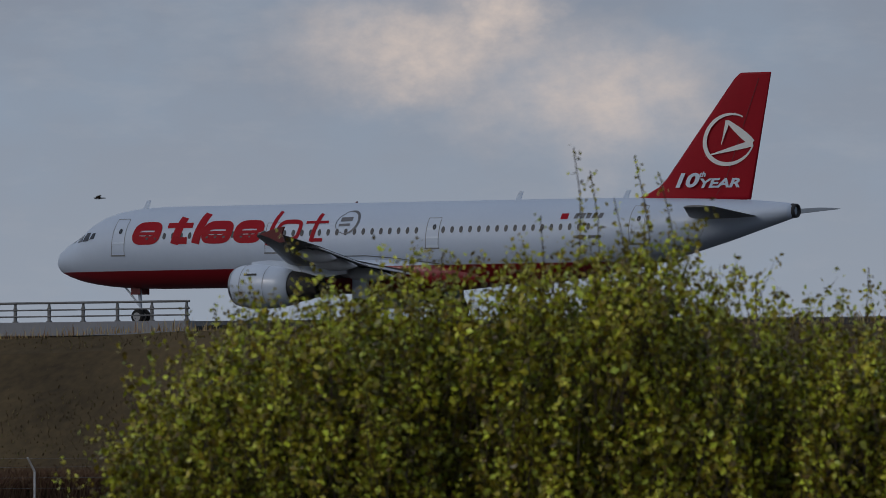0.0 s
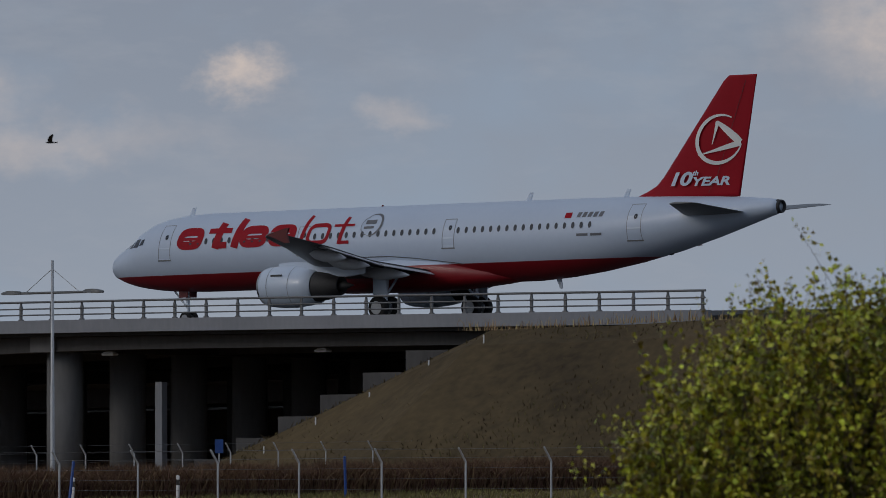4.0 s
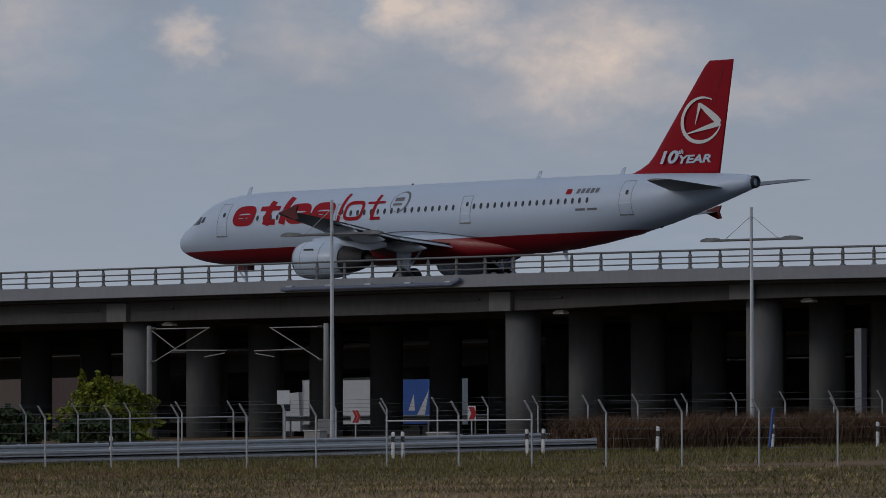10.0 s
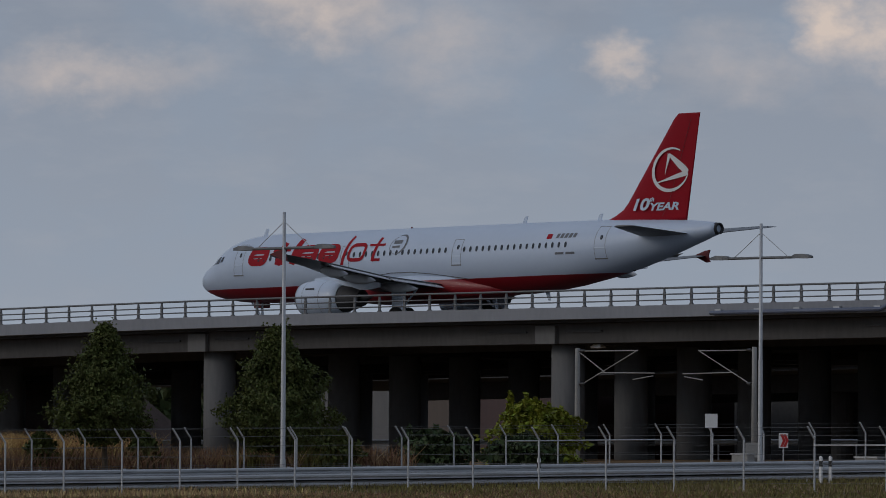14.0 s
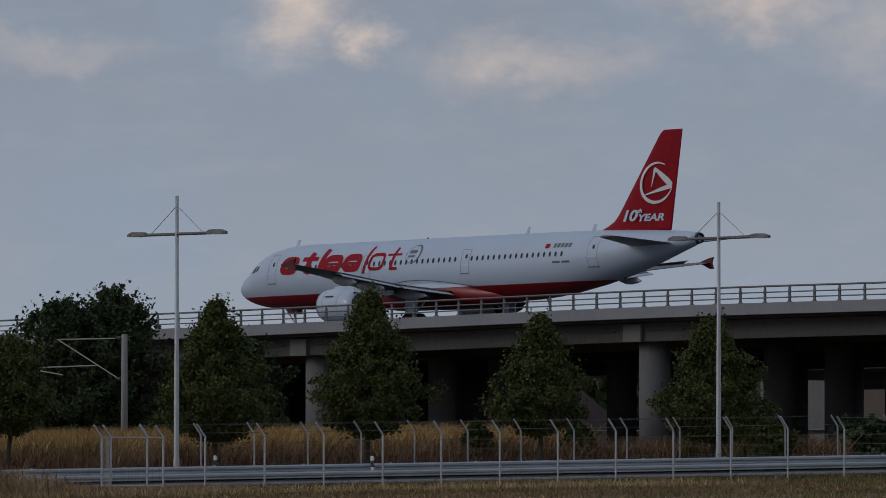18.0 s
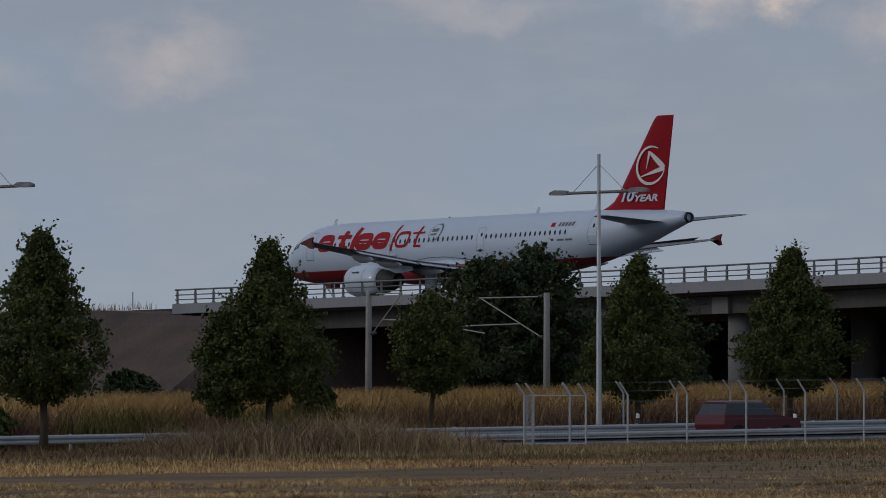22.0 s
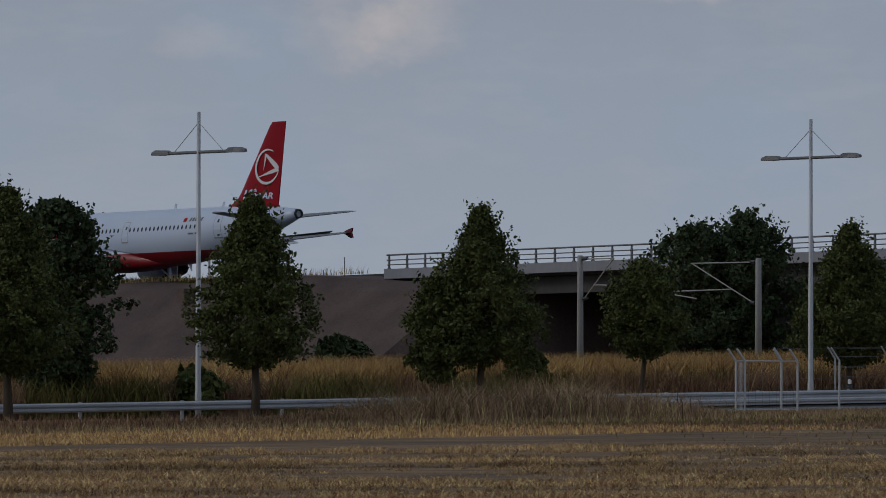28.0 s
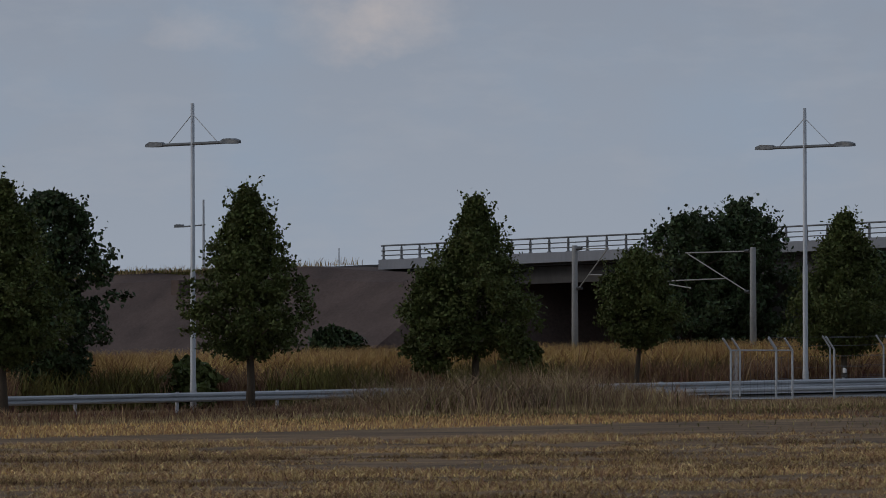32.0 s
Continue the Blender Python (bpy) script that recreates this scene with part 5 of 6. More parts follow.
def make_car():
    t = empty("car")
    bm = bmesh.new()
    loft(bm, [[(x * (1 if z < 1 else 0.86), y, z) for y, z in ((-1.68, 0.32), (1.62, 0.32), (1.72, 0.55), (1.62, 0.80), (0.80, 0.92), (0.72, 0.94), (-1.72, 0.94), (-1.74, 0.6))] for x in (-0.82, -0.6, 0.6, 0.82)])
    part("body", fix(bm), REDCAR, t, "dark red car body")
    bm = bmesh.new()
    loft(bm, [[(x * k, y, z) for x in (-0.76, 0.76)] + [(x * k, y2, z) for x in (0.76, -0.76)] for k, y, y2, z in ((1.0, -1.66, 0.74, 0.94), (0.86, -1.5, 0.2, 1.33))])
    part("cabin_glass", fix(bm), GLASS, t, "dark car windows")
    bm = bmesh.new()
    loft(bm, [[(-0.66 * k, -1.52, z), (0.66 * k, -1.52, z), (0.66 * k, 0.22, z), (-0.66 * k, 0.22, z)] for k, z in ((1.0, 1.335), (0.9, 1.38))])
    part("roof", fix(bm), REDCAR, t)
    for s in (-1, 1):
        bm = bmesh.new()
        tube(bm, (s * 0.56, -1.4, 1.41), (s * 0.56, 0.15, 1.41), 0.022, 0.022, 6)
        part("roof_rail", bm, STEEL, t, "pale roof rail")
        for y in (1.05, -1.1):
            bm = bmesh.new()
            loft(bm, [[(x, y + 0.3 * math.sin(2 * math.pi * i / 18), 0.3 + 0.3 * math.cos(2 * math.pi * i / 18)) for i in range(18)] for x in (s * 0.62, s * 0.84)])
            part("wheel", fix(bm), TYRE, t)
        bm = bmesh.new()
        box(bm, s * 0.55 - 0.14, s * 0.55 + 0.14, 1.63, 1.70, 0.62, 0.74)
        part("headlight", bm, WHITE, t)
    return tagged(t, "small dark red car driving on the road", "car")


red_car = make_car()

# ---- a bird over the bridge ----
bird = empty("bird")
bm = bmesh.new()
n = 10
loft(bm, [[(r * math.cos(2 * math.pi * i / n), y, r * math.sin(2 * math.pi * i / n)) for i in range(n)] for y, r in ((0.09, 0.002), (0.07, 0.012), (0.035, 0.017), (-0.03, 0.02), (-0.07, 0.01), (-0.13, 0.012), (-0.135, 0.002))])
part("body", fix(bm), BLACK, bird)
wings = []
for s in (-1, 1):
    bm = bmesh.new()
    loft(bm, [[(s * x, y0, 0.004), (s * x, y1, 0.0), (s * x, y1, -0.003), (s * x, y0, -0.004)] for x, y0, y1 in ((0.0, 0.04, -0.04), (0.08, 0.055, -0.035), (0.16, 0.02, -0.04), (0.22, -0.03, -0.055))])
    wings.append(part("bird_wing", fix(bm), BLACK, bird, "dark narrow wing"))
tagged(bird, "small dark bird flying over the taxiway", "bird")


# ---- plants ----
def unit_rows(n, rng):
    v = rng.normal(size=(n, 3))
    return v / np.linalg.norm(v, axis=1)[:, None]


def leaves(name, centres, sizes, material, parent, rng, flat=0.0, label="", long=1.6):
    """Small folded leaves at the centres, turned at random."""
    n = len(centres)
    a = unit_rows(n, rng)
    if flat:
        a[:, 2] *= 1 - flat
        a /= np.linalg.norm(a, axis=1)[:, None]
    b = np.cross(a, unit_rows(n, rng))
    b /= np.linalg.norm(b, axis=1)[:, None] + 1e-9
    c = np.cross(a, b)
    s = sizes[:, None]
    v = np.stack([centres - a * s * long / 2, centres + b * s / 2 + c * s * 0.12, centres + a * s * long / 2, centres - b * s / 2 + c * s * 0.12], 1).reshape(-1, 3)
    f = np.arange(4 * n).reshape(-1, 4)
    return soup(name, v.tolist(), f.tolist(), material, parent, label)


def crown_points(n, rng, profile, centre, width, height, lumps, power=0.45):
    """Points in a crown: profile gives the half width over the height, lumps its uneven outline."""
    h = rng.random(n)
    ang = rng.random(n) * 2 * math.pi
    edge = np.interp(h, [p[0] for p in profile], [p[1] for p in profile])
    ph = rng.random(6) * 6.28
    wob = 1 + lumps * (np.sin(3 * ang + ph[0] + 7 * h) * 0.4 + np.sin(5 * ang + ph[1] - 11 * h) * 0.3 + np.sin(2 * ang + 19 * h + ph[2]) * 0.3 + np.sin(9 * ang + 23 * h + ph[3]) * 0.25)
    r = edge * wob * rng.random(n) ** power * width / 2
    return np.stack([centre[0] + r * np.cos(ang), centre[1] + r * np.sin(ang), centre[2] + h * height], 1)


CONE = [(0, 0.25), (0.06, 0.68), (0.15, 0.95), (0.28, 1.0), (0.48, 0.80), (0.68, 0.52), (0.84, 0.27), (0.95, 0.1), (1, 0.02)]
EGG = [(0, 0.35), (0.12, 0.8), (0.35, 1.0), (0.6, 0.93), (0.8, 0.68), (0.93, 0.36), (1, 0.06)]
ROUND = [(0, 0.6), (0.2, 0.95), (0.5, 1.0), (0.75, 0.85), (0.9, 0.55), (1, 0.12)]


def make_tree(seed, width, height, clear, profile, material, n=9000, leaf=0.10, lumps=0.4, shoots=26):
    """A tree with its foot at the origin: trunk, limbs and a crown of small leaves."""
    rng = np.random.default_rng(seed)
    tree = empty("tree")
    bm = bmesh.new()
    bend = [(0.08 * math.sin(seed + k), 0.08 * math.cos(seed * 2 + k)) for k in range(6)]
    ring_n, stem = 9, []
    for k in range(6):
        z = -0.3 + (height * 0.92 + 0.3) * k / 5
        r = 0.13 * (height / 6) * (1 - 0.85 * k / 5) * (1.35 if k == 0 else 1)
        stem.append((bend[k], z, r))
    loft(bm, [[(b[0] + r * math.cos(2 * math.pi * i / ring_n), b[1] + r * math.sin(2 * math.pi * i / ring_n), z) for i in range(ring_n)] for b, z, r in stem])
    part("trunk", fix(bm), BARK, tree, smooth=True)
    for k in range(12):
        z = clear + (height - clear) * (0.05 + 0.8 * k / 12)
        ang = k * 2.4 + seed
        w = width / 2 * float(np.interp((z + 0.6 - clear) / (height - clear), [p[0] for p in profile], [p[1] for p in profile])) * 0.85
        bm = bmesh.new()
        p0 = Vector((0, 0, z - 0.3))
        p1 = Vector((w * 0.5 * math.cos(ang), w * 0.5 * math.sin(ang), z + 0.25))
        p2 = Vector((w * math.cos(ang + 0.2), w * math.sin(ang + 0.2), z + 0.75))
        tube(bm, p0, p1, 0.05, 0.03, 6), tube(bm, p1, p2, 0.03, 0.01, 6)
        part("limb", bm, BARK, tree)
    # sprays of leaves round many twig ends, thinner towards the outside
    ends = crown_points(n // 52, rng, profile, (0, 0, clear), width * 0.95, height - clear, lumps, 0.5)
    spray = ends[rng.integers(0, len(ends), n)]
    pts = spray + rng.normal(size=(n, 3)) * np.array([0.14, 0.14, 0.12])
    # loose shoots that break the outline
    extra = []
    for k in range(shoots):
        h = rng.random() ** 0.6
        ang = rng.random() * 6.28
        w = width / 2 * float(np.interp(h, [p[0] for p in profile], [p[1] for p in profile]))
        p = np.array([w * 0.9 * math.cos(ang), w * 0.9 * math.sin(ang), clear + h * (height - clear) * 0.97])
        d = np.array([math.cos(ang) * 0.5, math.sin(ang) * 0.5, 0.9])
        for q in range(14):
            extra.append(p + d * q * 0.05 * (0.6 + height / 12) + rng.normal(size=3) * 0.06)
    pts = np.concatenate([pts, np.array(extra)])
    leaves("crown", pts, leaf * (0.6 + 0.8 * rng.random(len(pts))), material, tree, rng)
    return tree


def plant(tree, x, y, label, group="trees along the road", turn=0):
    tree.matrix_basis = pose(x, y, float(land_z(x, y)) - 0.05, 0, 0, turn)
    return tagged(tree, label, "tree", group)


ROW = [  # x, y, width, top, clear stem, seed
    (-214.0, 134.0, 4.5, 8.25, 2.0, 3), (-214.0, 143.3, 4.3, 8.1, 2.05, 6), (-236.0, 167.9, 4.8, 8.6, 1.85, 8),
    (-236.0, 175.2, 2.9, 6.75, 2.1, 11), (-236.0, 184.8, 4.4, 8.15, 1.7, 14), (-236.0, 192.2, 4.4, 8.6, 1.8, 17), (-236.0, 200.7, 3.8, 7.85, 1.8, 21), (-236.0, 209.6, 4.7, 7.9, 1.4, 24)]
for x, y, w, top, clear, seed in ROW:
    g = float(land_z(x, y))
    plant(make_tree(seed, w, top - g, clear, CONE if w > 3 else EGG, LEAF, n=int(7600 * w), leaf=0.085), x, y, "young broad-leaved tree with a dense dark green cone of leaves")
plant(make_tree(33, 2.2, 4.9, 1.3, EGG, LEAF, n=9000), -236.4, 166.3, "slim young tree half hidden behind a larger one")
plant(make_tree(31, 4.6, 7.7, 1.2, ROUND, LEAF_DARK, n=24000, leaf=0.12, lumps=0.4), -240.0, 152.2, "dark wide tree behind the road", "trees behind the road")
plant(make_tree(35, 5.6, 7.3, 0.6, ROUND, LEAF_DARK, n=24000, leaf=0.12, lumps=0.5, shoots=110), -275.0, 207.0, "tall dark ragged tree near the railway", "trees behind the road")
plant(make_tree(36, 5.2, 7.8, 0.6, ROUND, LEAF_DARK, n=24000, leaf=0.12, lumps=0.5, shoots=110), -275.0, 209.6, "tall dark ragged tree near the railway", "trees behind the road")
plant(make_tree(37, 3.4, 5.6, 0.3, ROUND, LEAF_DARK, n=14000, leaf=0.13, lumps=0.45), -268.0, 211.5, "dark bushy tree near the railway", "trees behind the road")


def make_shrub(seed, width, height, material, n, leaf, label, x, y, lumps=0.45, profile=ROUND):
    rng = np.random.default_rng(seed)
    s = empty("shrub")
    for k in range(7):
        ang = k * 0.9 + seed
        bm = bmesh.new()
        tube(bm, (0, 0, -0.1), (width * 0.28 * math.cos(ang), width * 0.28 * math.sin(ang), height * 0.75), 0.03, 0.008, 6)
        part("stem", bm, BARK, s)
    pts = crown_points(n, rng, profile, (0, 0, 0.05), width, height, lumps)
    # upright sprays over the top
    for k in range(9):
        ang, far = rng.random() * 6.28, rng.random() * width * 0.38
        q = rng.random(n // 40)
        spray = np.column_stack([far * math.cos(ang) + 0.12 * rng.normal(size=len(q)) * (1.1 - q), far * math.sin(ang) + 0.12 * rng.normal(size=len(q)) * (1.1 - q), height * (0.6 + 0.5 * q * rng.uniform(0.7, 1.1))])
        pts = np.concatenate([pts, spray])
    n = len(pts)
    leaves("crown", pts, leaf * (0.6 + 0.8 * rng.random(n)), material, s, rng)
    s.matrix_basis = pose(x, y, float(land_z(x, y)) - 0.03)
    return tagged(s, label, "shrub", "shrubs")


make_shrub(41, 2.7, 3.2, LEAF_LIME, 4600, 0.16, "bright yellow-green shrub beside the railway", -250.0, 236.4, 0.9, EGG)
make_shrub(42, 2.1, 2.8, LEAF_LIME, 3800, 0.16, "bright yellow-green shrub beside the railway", -250.2, 238.2, 0.9, ROUND)
make_shrub(43, 3.2, 1.7, LEAF_DARK, 3500, 0.17, "low dark green shrub behind the fence", -244.0, 230.5)
make_shrub(44, 3.4, 1.5, LEAF_DARK, 3500, 0.17, "low dark green shrub behind the fence", -243.0, 217.0)
make_shrub(45, 3.0, 2.0, LEAF_DARK, 3500, 0.17, "low dark green shrub behind the fence", -243.0, 224.5)
make_shrub(46, 1.9, 1.7, LEAF, 2000, 0.17, "dark shrub at the edge of the maize", -238.0, 157.0)
make_shrub(47, 3.4, 2.6, LEAF_DARK, 5000, 0.2, "dark shrub at the foot of the earth bank", -382.1, 262.0)
make_shrub(51, 1.3, 2.0, LEAF, 1500, 0.15, "low dark shrub before the maize", -239.2, 200.2)
make_shrub(52, 1.4, 1.9, LEAF, 1500, 0.15, "low dark shrub before the maize", -239.2, 205.4)
make_shrub(49, 1.7, 2.3, LEAF, 1800, 0.17, "slender green shrub beside the railway mast", -240.5, 173.2)
make_shrub(50, 2.6, 2.0, LEAF, 2200, 0.17, "green shrub behind the guard rail", -239.0, 215.0)


def blades(name, xy, heights, widths, material, rng, lean=0.25, lift=0.0, parts=1, label="", category="", kind="stuff"):
    """Standing blades: each one a thin bent leaf of two faces."""
    n = len(xy)
    z = land_z(xy[:, 0], xy[:, 1]) + lift
    base = np.column_stack([xy, z - 0.03])
    ang = rng.random(n) * 6.28
    side = np.stack([np.cos(ang), np.sin(ang), np.zeros(n)], 1) * (widths / 2)[:, None]
    d1 = np.column_stack([rng.normal(size=(n, 2)) * lean * 0.35, np.ones(n)]) * (heights * 0.55)[:, None]
    d2 = d1 + np.column_stack([rng.normal(size=(n, 2)) * lean, np.ones(n) * 0.9]) * (heights * 0.5)[:, None]
    v = np.stack([base - side, base + side, base + d1 + side * 0.8, base + d1 - side * 0.8, base + d2], 1).reshape(-1, 3)
    q = np.arange(n)[:, None] * 5
    f = [tuple(r) for r in (q + np.array([[0, 1, 2, 3]])).tolist()] + [tuple(r) for r in (q + np.array([[3, 2, 4]])).tolist()]
    ob = soup(name, v.tolist(), f, material)
    return tagged(ob, label, category, kind=kind)


def scatter(n, x0, x1, y0, y1, rng):
    return np.column_stack([x0 + (x1 - x0) * rng.random(n), y0 + (y1 - y0) * rng.random(n)])


# ---- dark woods far behind the bridge ----
def make_woods():
    rng = np.random.default_rng(61)
    n = 50000
    x = rng.uniform(-760, -180, n)
    top = 12.2 + (x + 420) * 0.016 + 0.7 * np.sin(x * 0.11) + 0.5 * np.sin(x * 0.37 + 1)
    pts = np.column_stack([x, 492 + 8 * rng.random(n), 2 + (top - 2) * rng.random(n) ** 0.7])
    ob = leaves("far_woodland", pts, 0.5 + 0.5 * rng.random(n), LEAF_DARK, None, rng)
    tagged(ob, "dark band of woodland behind the bridge", "woodland", kind="stuff")
    # leaves added to block a bright gap where a shaded bank would be
    n = 26000
    x = rng.uniform(-620, -498, n)
    pts = np.column_stack([x, 446 + 7 * rng.random(n), 1.5 + (9.6 + np.sin(x * 0.4)) * rng.random(n)])
    ob = leaves("dark_thicket", pts, 0.6 + 0.6 * rng.random(n), LEAF_DARK, None, rng)
    tagged(ob, "added dark leaves filling the gap beside the warehouse", "thicket", kind="stuff")


make_woods()
rng = np.random.default_rng(71)
# maize behind the road
p = scatter(70000, -254, -241, 122, 208, rng)
blades("maize_field", p, 1.75 + 0.45 * rng.random(len(p)), 0.025 + 0.04 * rng.random(len(p)), STRAW, rng, 0.75, label="strip of ripe golden maize", category="maize")
# weeds at the maize's foot
p = scatter(26000, -241, -238, 122, 219, rng)
lump = np.array([noise.noise((v[0] * 0.3, v[1] * 0.35, 1.0)) for v in p])
blades("russet_weeds", p[lump < 0.12], 1.0 + 0.6 * rng.random((lump < 0.12).sum()), 0.03 + 0.04 * rng.random((lump < 0.12).sum()), RUSSET, rng, 0.5, label="rust-brown weeds along the maize", category="weeds")
blades("olive_weeds", p[lump >= 0.12], 1.0 + 0.7 * rng.random((lump >= 0.12).sum()), 0.03 + 0.04 * rng.random((lump >= 0.12).sum()), WEEDS, rng, 0.5, label="olive green weeds along the maize", category="weeds")
# tall dry grass on the near verge, thickest round a mound
p = scatter(16000, -216.8, -212.6, 118, 268, rng)
blades("verge_grass", p, 0.10 + 0.22 * rng.random(len(p)), 0.02 + 0.03 * rng.random(len(p)), GREENGRASS, rng, 0.5, label="short green and dry grass on the verge", category="grass")
p = np.column_stack([rng.normal(-211.6, 1.5, 26000), rng.uniform(140, 167, 26000)])
plateau = smooth(142, 150, p[:, 1]) * smooth(161, 154, p[:, 1])
tuft = np.array([noise.noise((v[0] * 0.8, v[1] * 0.55, 5.0)) + 0.6 * noise.noise((v[0] * 2.0, v[1] * 1.7, 5.0)) for v in p])
tall = (0.26 + 1.08 * plateau * (0.75 + 0.75 * tuft)) * (0.5 + 0.75 * rng.random(len(p)))
kind = np.array([noise.noise((v[0] * 0.5, v[1] * 0.4, 9.0)) for v in p]) + 0.25 * rng.normal(size=len(p))
for name, pick, m, label in (("tall_dry_grass", kind < -0.12, DRYGRASS, "clump of tall pale dry grass on the verge"), ("rusty_grass", (kind >= -0.12) & (kind < 0.38), MOUND, "rust-coloured grass and dock on the verge"), ("green_weeds", kind >= 0.38, WEEDS, "olive weeds among the dry grass")):
    blades(name, p[pick], np.maximum(0.1, tall[pick]), 0.012 + 0.026 * rng.random(pick.sum()), m, rng, 0.85, label=label, category="grass")
p = scatter(22000, -212.5, -203, 105, 185, rng)
blades("dry_grass", p, 0.06 + 0.28 * rng.random(len(p)) ** 2, 0.02 + 0.03 * rng.random(len(p)), DRYGRASS, rng, 0.5, label="dry brown grass at the field's edge", category="grass")
p = scatter(7000, -212.5, -209, 112, 148, rng)
blades("rough_grass", p, 0.25 + 0.4 * rng.random(len(p)) ** 1.5, 0.02 + 0.03 * rng.random(len(p)), RUSSET, rng, 0.5, label="rough brown grass before the guard rail", category="grass")
p = np.column_stack([rng.uniform(-204, -184, 30000), 95 + 50 * rng.random(30000) ** 1.15])
blades("golden_edge", p, 0.06 + 0.13 * rng.random(len(p)), 0.02 + 0.03 * rng.random(len(p)), GOLDGRASS, rng, 0.6, label="golden straw along the field's edge", category="stubble")
p = scatter(20000, -204, -184, 138, 192, rng)
blades("brown_margin", p, 0.04 + 0.14 * rng.random(len(p)) ** 1.5, 0.02 + 0.03 * rng.random(len(p)), RUSSET, rng, 0.6, label="short brown grass along the field's edge", category="grass")
# stubble on the field before the road, spread and patched to fit the camera's view
n = 330000
way, far = np.radians(rng.uniform(47.0, 59.0, n)), np.sqrt(rng.uniform(104.0 ** 2, 208.0 ** 2, n))
p = np.column_stack([-far * np.sin(way), far * np.cos(way)])
p = p[p[:, 0] > -198 - 4 * np.sin(p[:, 1] * 0.21)]
s = -0.81 * p[:, 0] + 0.587 * p[:, 1]
w = 0.587 * p[:, 0] + 0.81 * p[:, 1]
thin = np.array([noise.noise((v * 0.13, q * 0.16, 3.0)) + 0.7 * noise.noise((v * 0.35, q * 0.7, 7.0)) + 0.5 * noise.noise((v * 0.6, q * 2.6, 9.0)) for v, q in zip(s, w)])
keep = rng.random(len(p)) < 0.72 + 1.7 * thin
p, thin = p[keep], thin[keep]
blades("stubble", p, (0.035 + 0.10 * rng.random(len(p))) * np.clip(0.85 + 1.5 * thin, 0.35, 1.8), 0.012 + 0.026 * rng.random(len(p)), STUBBLE, rng, 1.0, label="pale straw stubble in patches", category="stubble")
p = scatter(30000, -212.5, -180, 183, 275, rng)
blades("green_margin", p, 0.08 + 0.2 * rng.random(len(p)), 0.02 + 0.03 * rng.random(len(p)), GREENGRASS, rng, 0.5, label="short olive grass beside the verge", category="grass")
# short grass between the fence and the field
n = 190000
way, far = np.radians(rng.uniform(35.5, 56.0, n)), np.sqrt(rng.uniform(140.0 ** 2, 268.0 ** 2, n))
p = np.column_stack([-far * np.sin(way), far * np.cos(way)])
p = p[(p[:, 1] < 194.0) & (p[:, 0] > -211.0) & ((np.degrees(way) + rng.normal(0.0, 2.0, n) < 49.5) | (p[:, 0] < -195.0))]
patch_noise = np.array([noise.noise((v[0] * 0.12, v[1] * 0.12, 21.0)) + 0.6 * noise.noise((v[0] * 0.7, v[1] * 0.7, 23.0)) for v in p]) + 0.012 * (np.hypot(p[:, 0], p[:, 1]) - 212)
for name, pick, m, label in (("field_margin_grass", patch_noise > 0, GREENGRASS, "short olive grass between fence and field"), ("field_margin_straw", patch_noise <= 0, DRYGRASS, "short dry brown grass at the field's margin")):
    q = p[pick]
    blades(name, q, 0.04 + 0.17 * rng.random(len(q)) ** 2, 0.02 + 0.03 * rng.random(len(q)), m, rng, 0.8, label=label, category="grass")
# russet hedge before the bridge
p = scatter(36000, -219.0, -215.4, 231.5, 300, rng)
high = (1.25 + 0.35 * rng.random(len(p))) * (0.95 + 0.10 * np.sin(p[:, 1] * 0.9) + 0.06 * np.sin(p[:, 1] * 2.7))
blades("russet_hedge", p, high, 0.025 + 0.035 * rng.random(len(p)), HEDGE, rng, 0.8, label="low russet brown hedge beside the road", category="hedge")
# grass on the banks' edges
p = np.column_stack([np.concatenate([rng.uniform(-560, -423, 3500), rng.uniform(-236, -120, 3000)]), rng.uniform(290.9, 292.4, 6500)])
b = blades("bank_grass", p, 0.15 + 0.5 * rng.random(len(p)) ** 2, 0.02 + 0.03 * rng.random(len(p)), DRYGRASS, rng, 0.4, lift=deck_z(p[:, 0]) - np.where(p[:, 0] < -300, 0.05, 0.25 + 0.35 * smooth(-222, -236, p[:, 0])) - land_z(p[:, 0], p[:, 1]), label="dry grass along the top of the banks", category="grass")
# tufts on the dry bank beside the bridge
x = rng.uniform(-255, -120, 26000)
f = rng.random(26000)
top = deck_z(x) - 0.25 - 0.35 * smooth(-222, -236, x)
g = land_z(x, 290.0) - 0.4
k = np.clip((-234.9 - x) / 21.5, 0, 1)
top = top - (top - g) * k
p = np.column_stack([x, 291.8 - (top - g) * 1.5 * f])
blades("bank_tufts", p, 0.06 + 0.22 * rng.random(len(p)) ** 2, 0.03 + 0.05 * rng.random(len(p)), BANKGRASS, rng, 0.7, lift=top - (top - g) * f - land_z(p[:, 0], p[:, 1]) - 0.05, label="tufts of dry grass on the bank", category="grass")


# olive tufts on the upper part of the bare bank
x = rng.uniform(-560, -434, 12000)
f = 0.42 * rng.random(12000) * (0.5 + 0.5 * np.sin(x * 0.09 + 1.2))
top, g = deck_z(x) + 0.05, land_z(x, 290.0) - 0.4
p = np.column_stack([x, 291.8 - (top - g) * 1.5 * f])
blades("bank_weeds", p, 0.08 + 0.3 * rng.random(len(p)) ** 2, 0.04 + 0.06 * rng.random(len(p)), WEEDS, rng, 0.7, lift=top - (top - g) * f - land_z(p[:, 0], p[:, 1]) - 0.05, label="sparse olive weeds on the bare bank", category="grass")


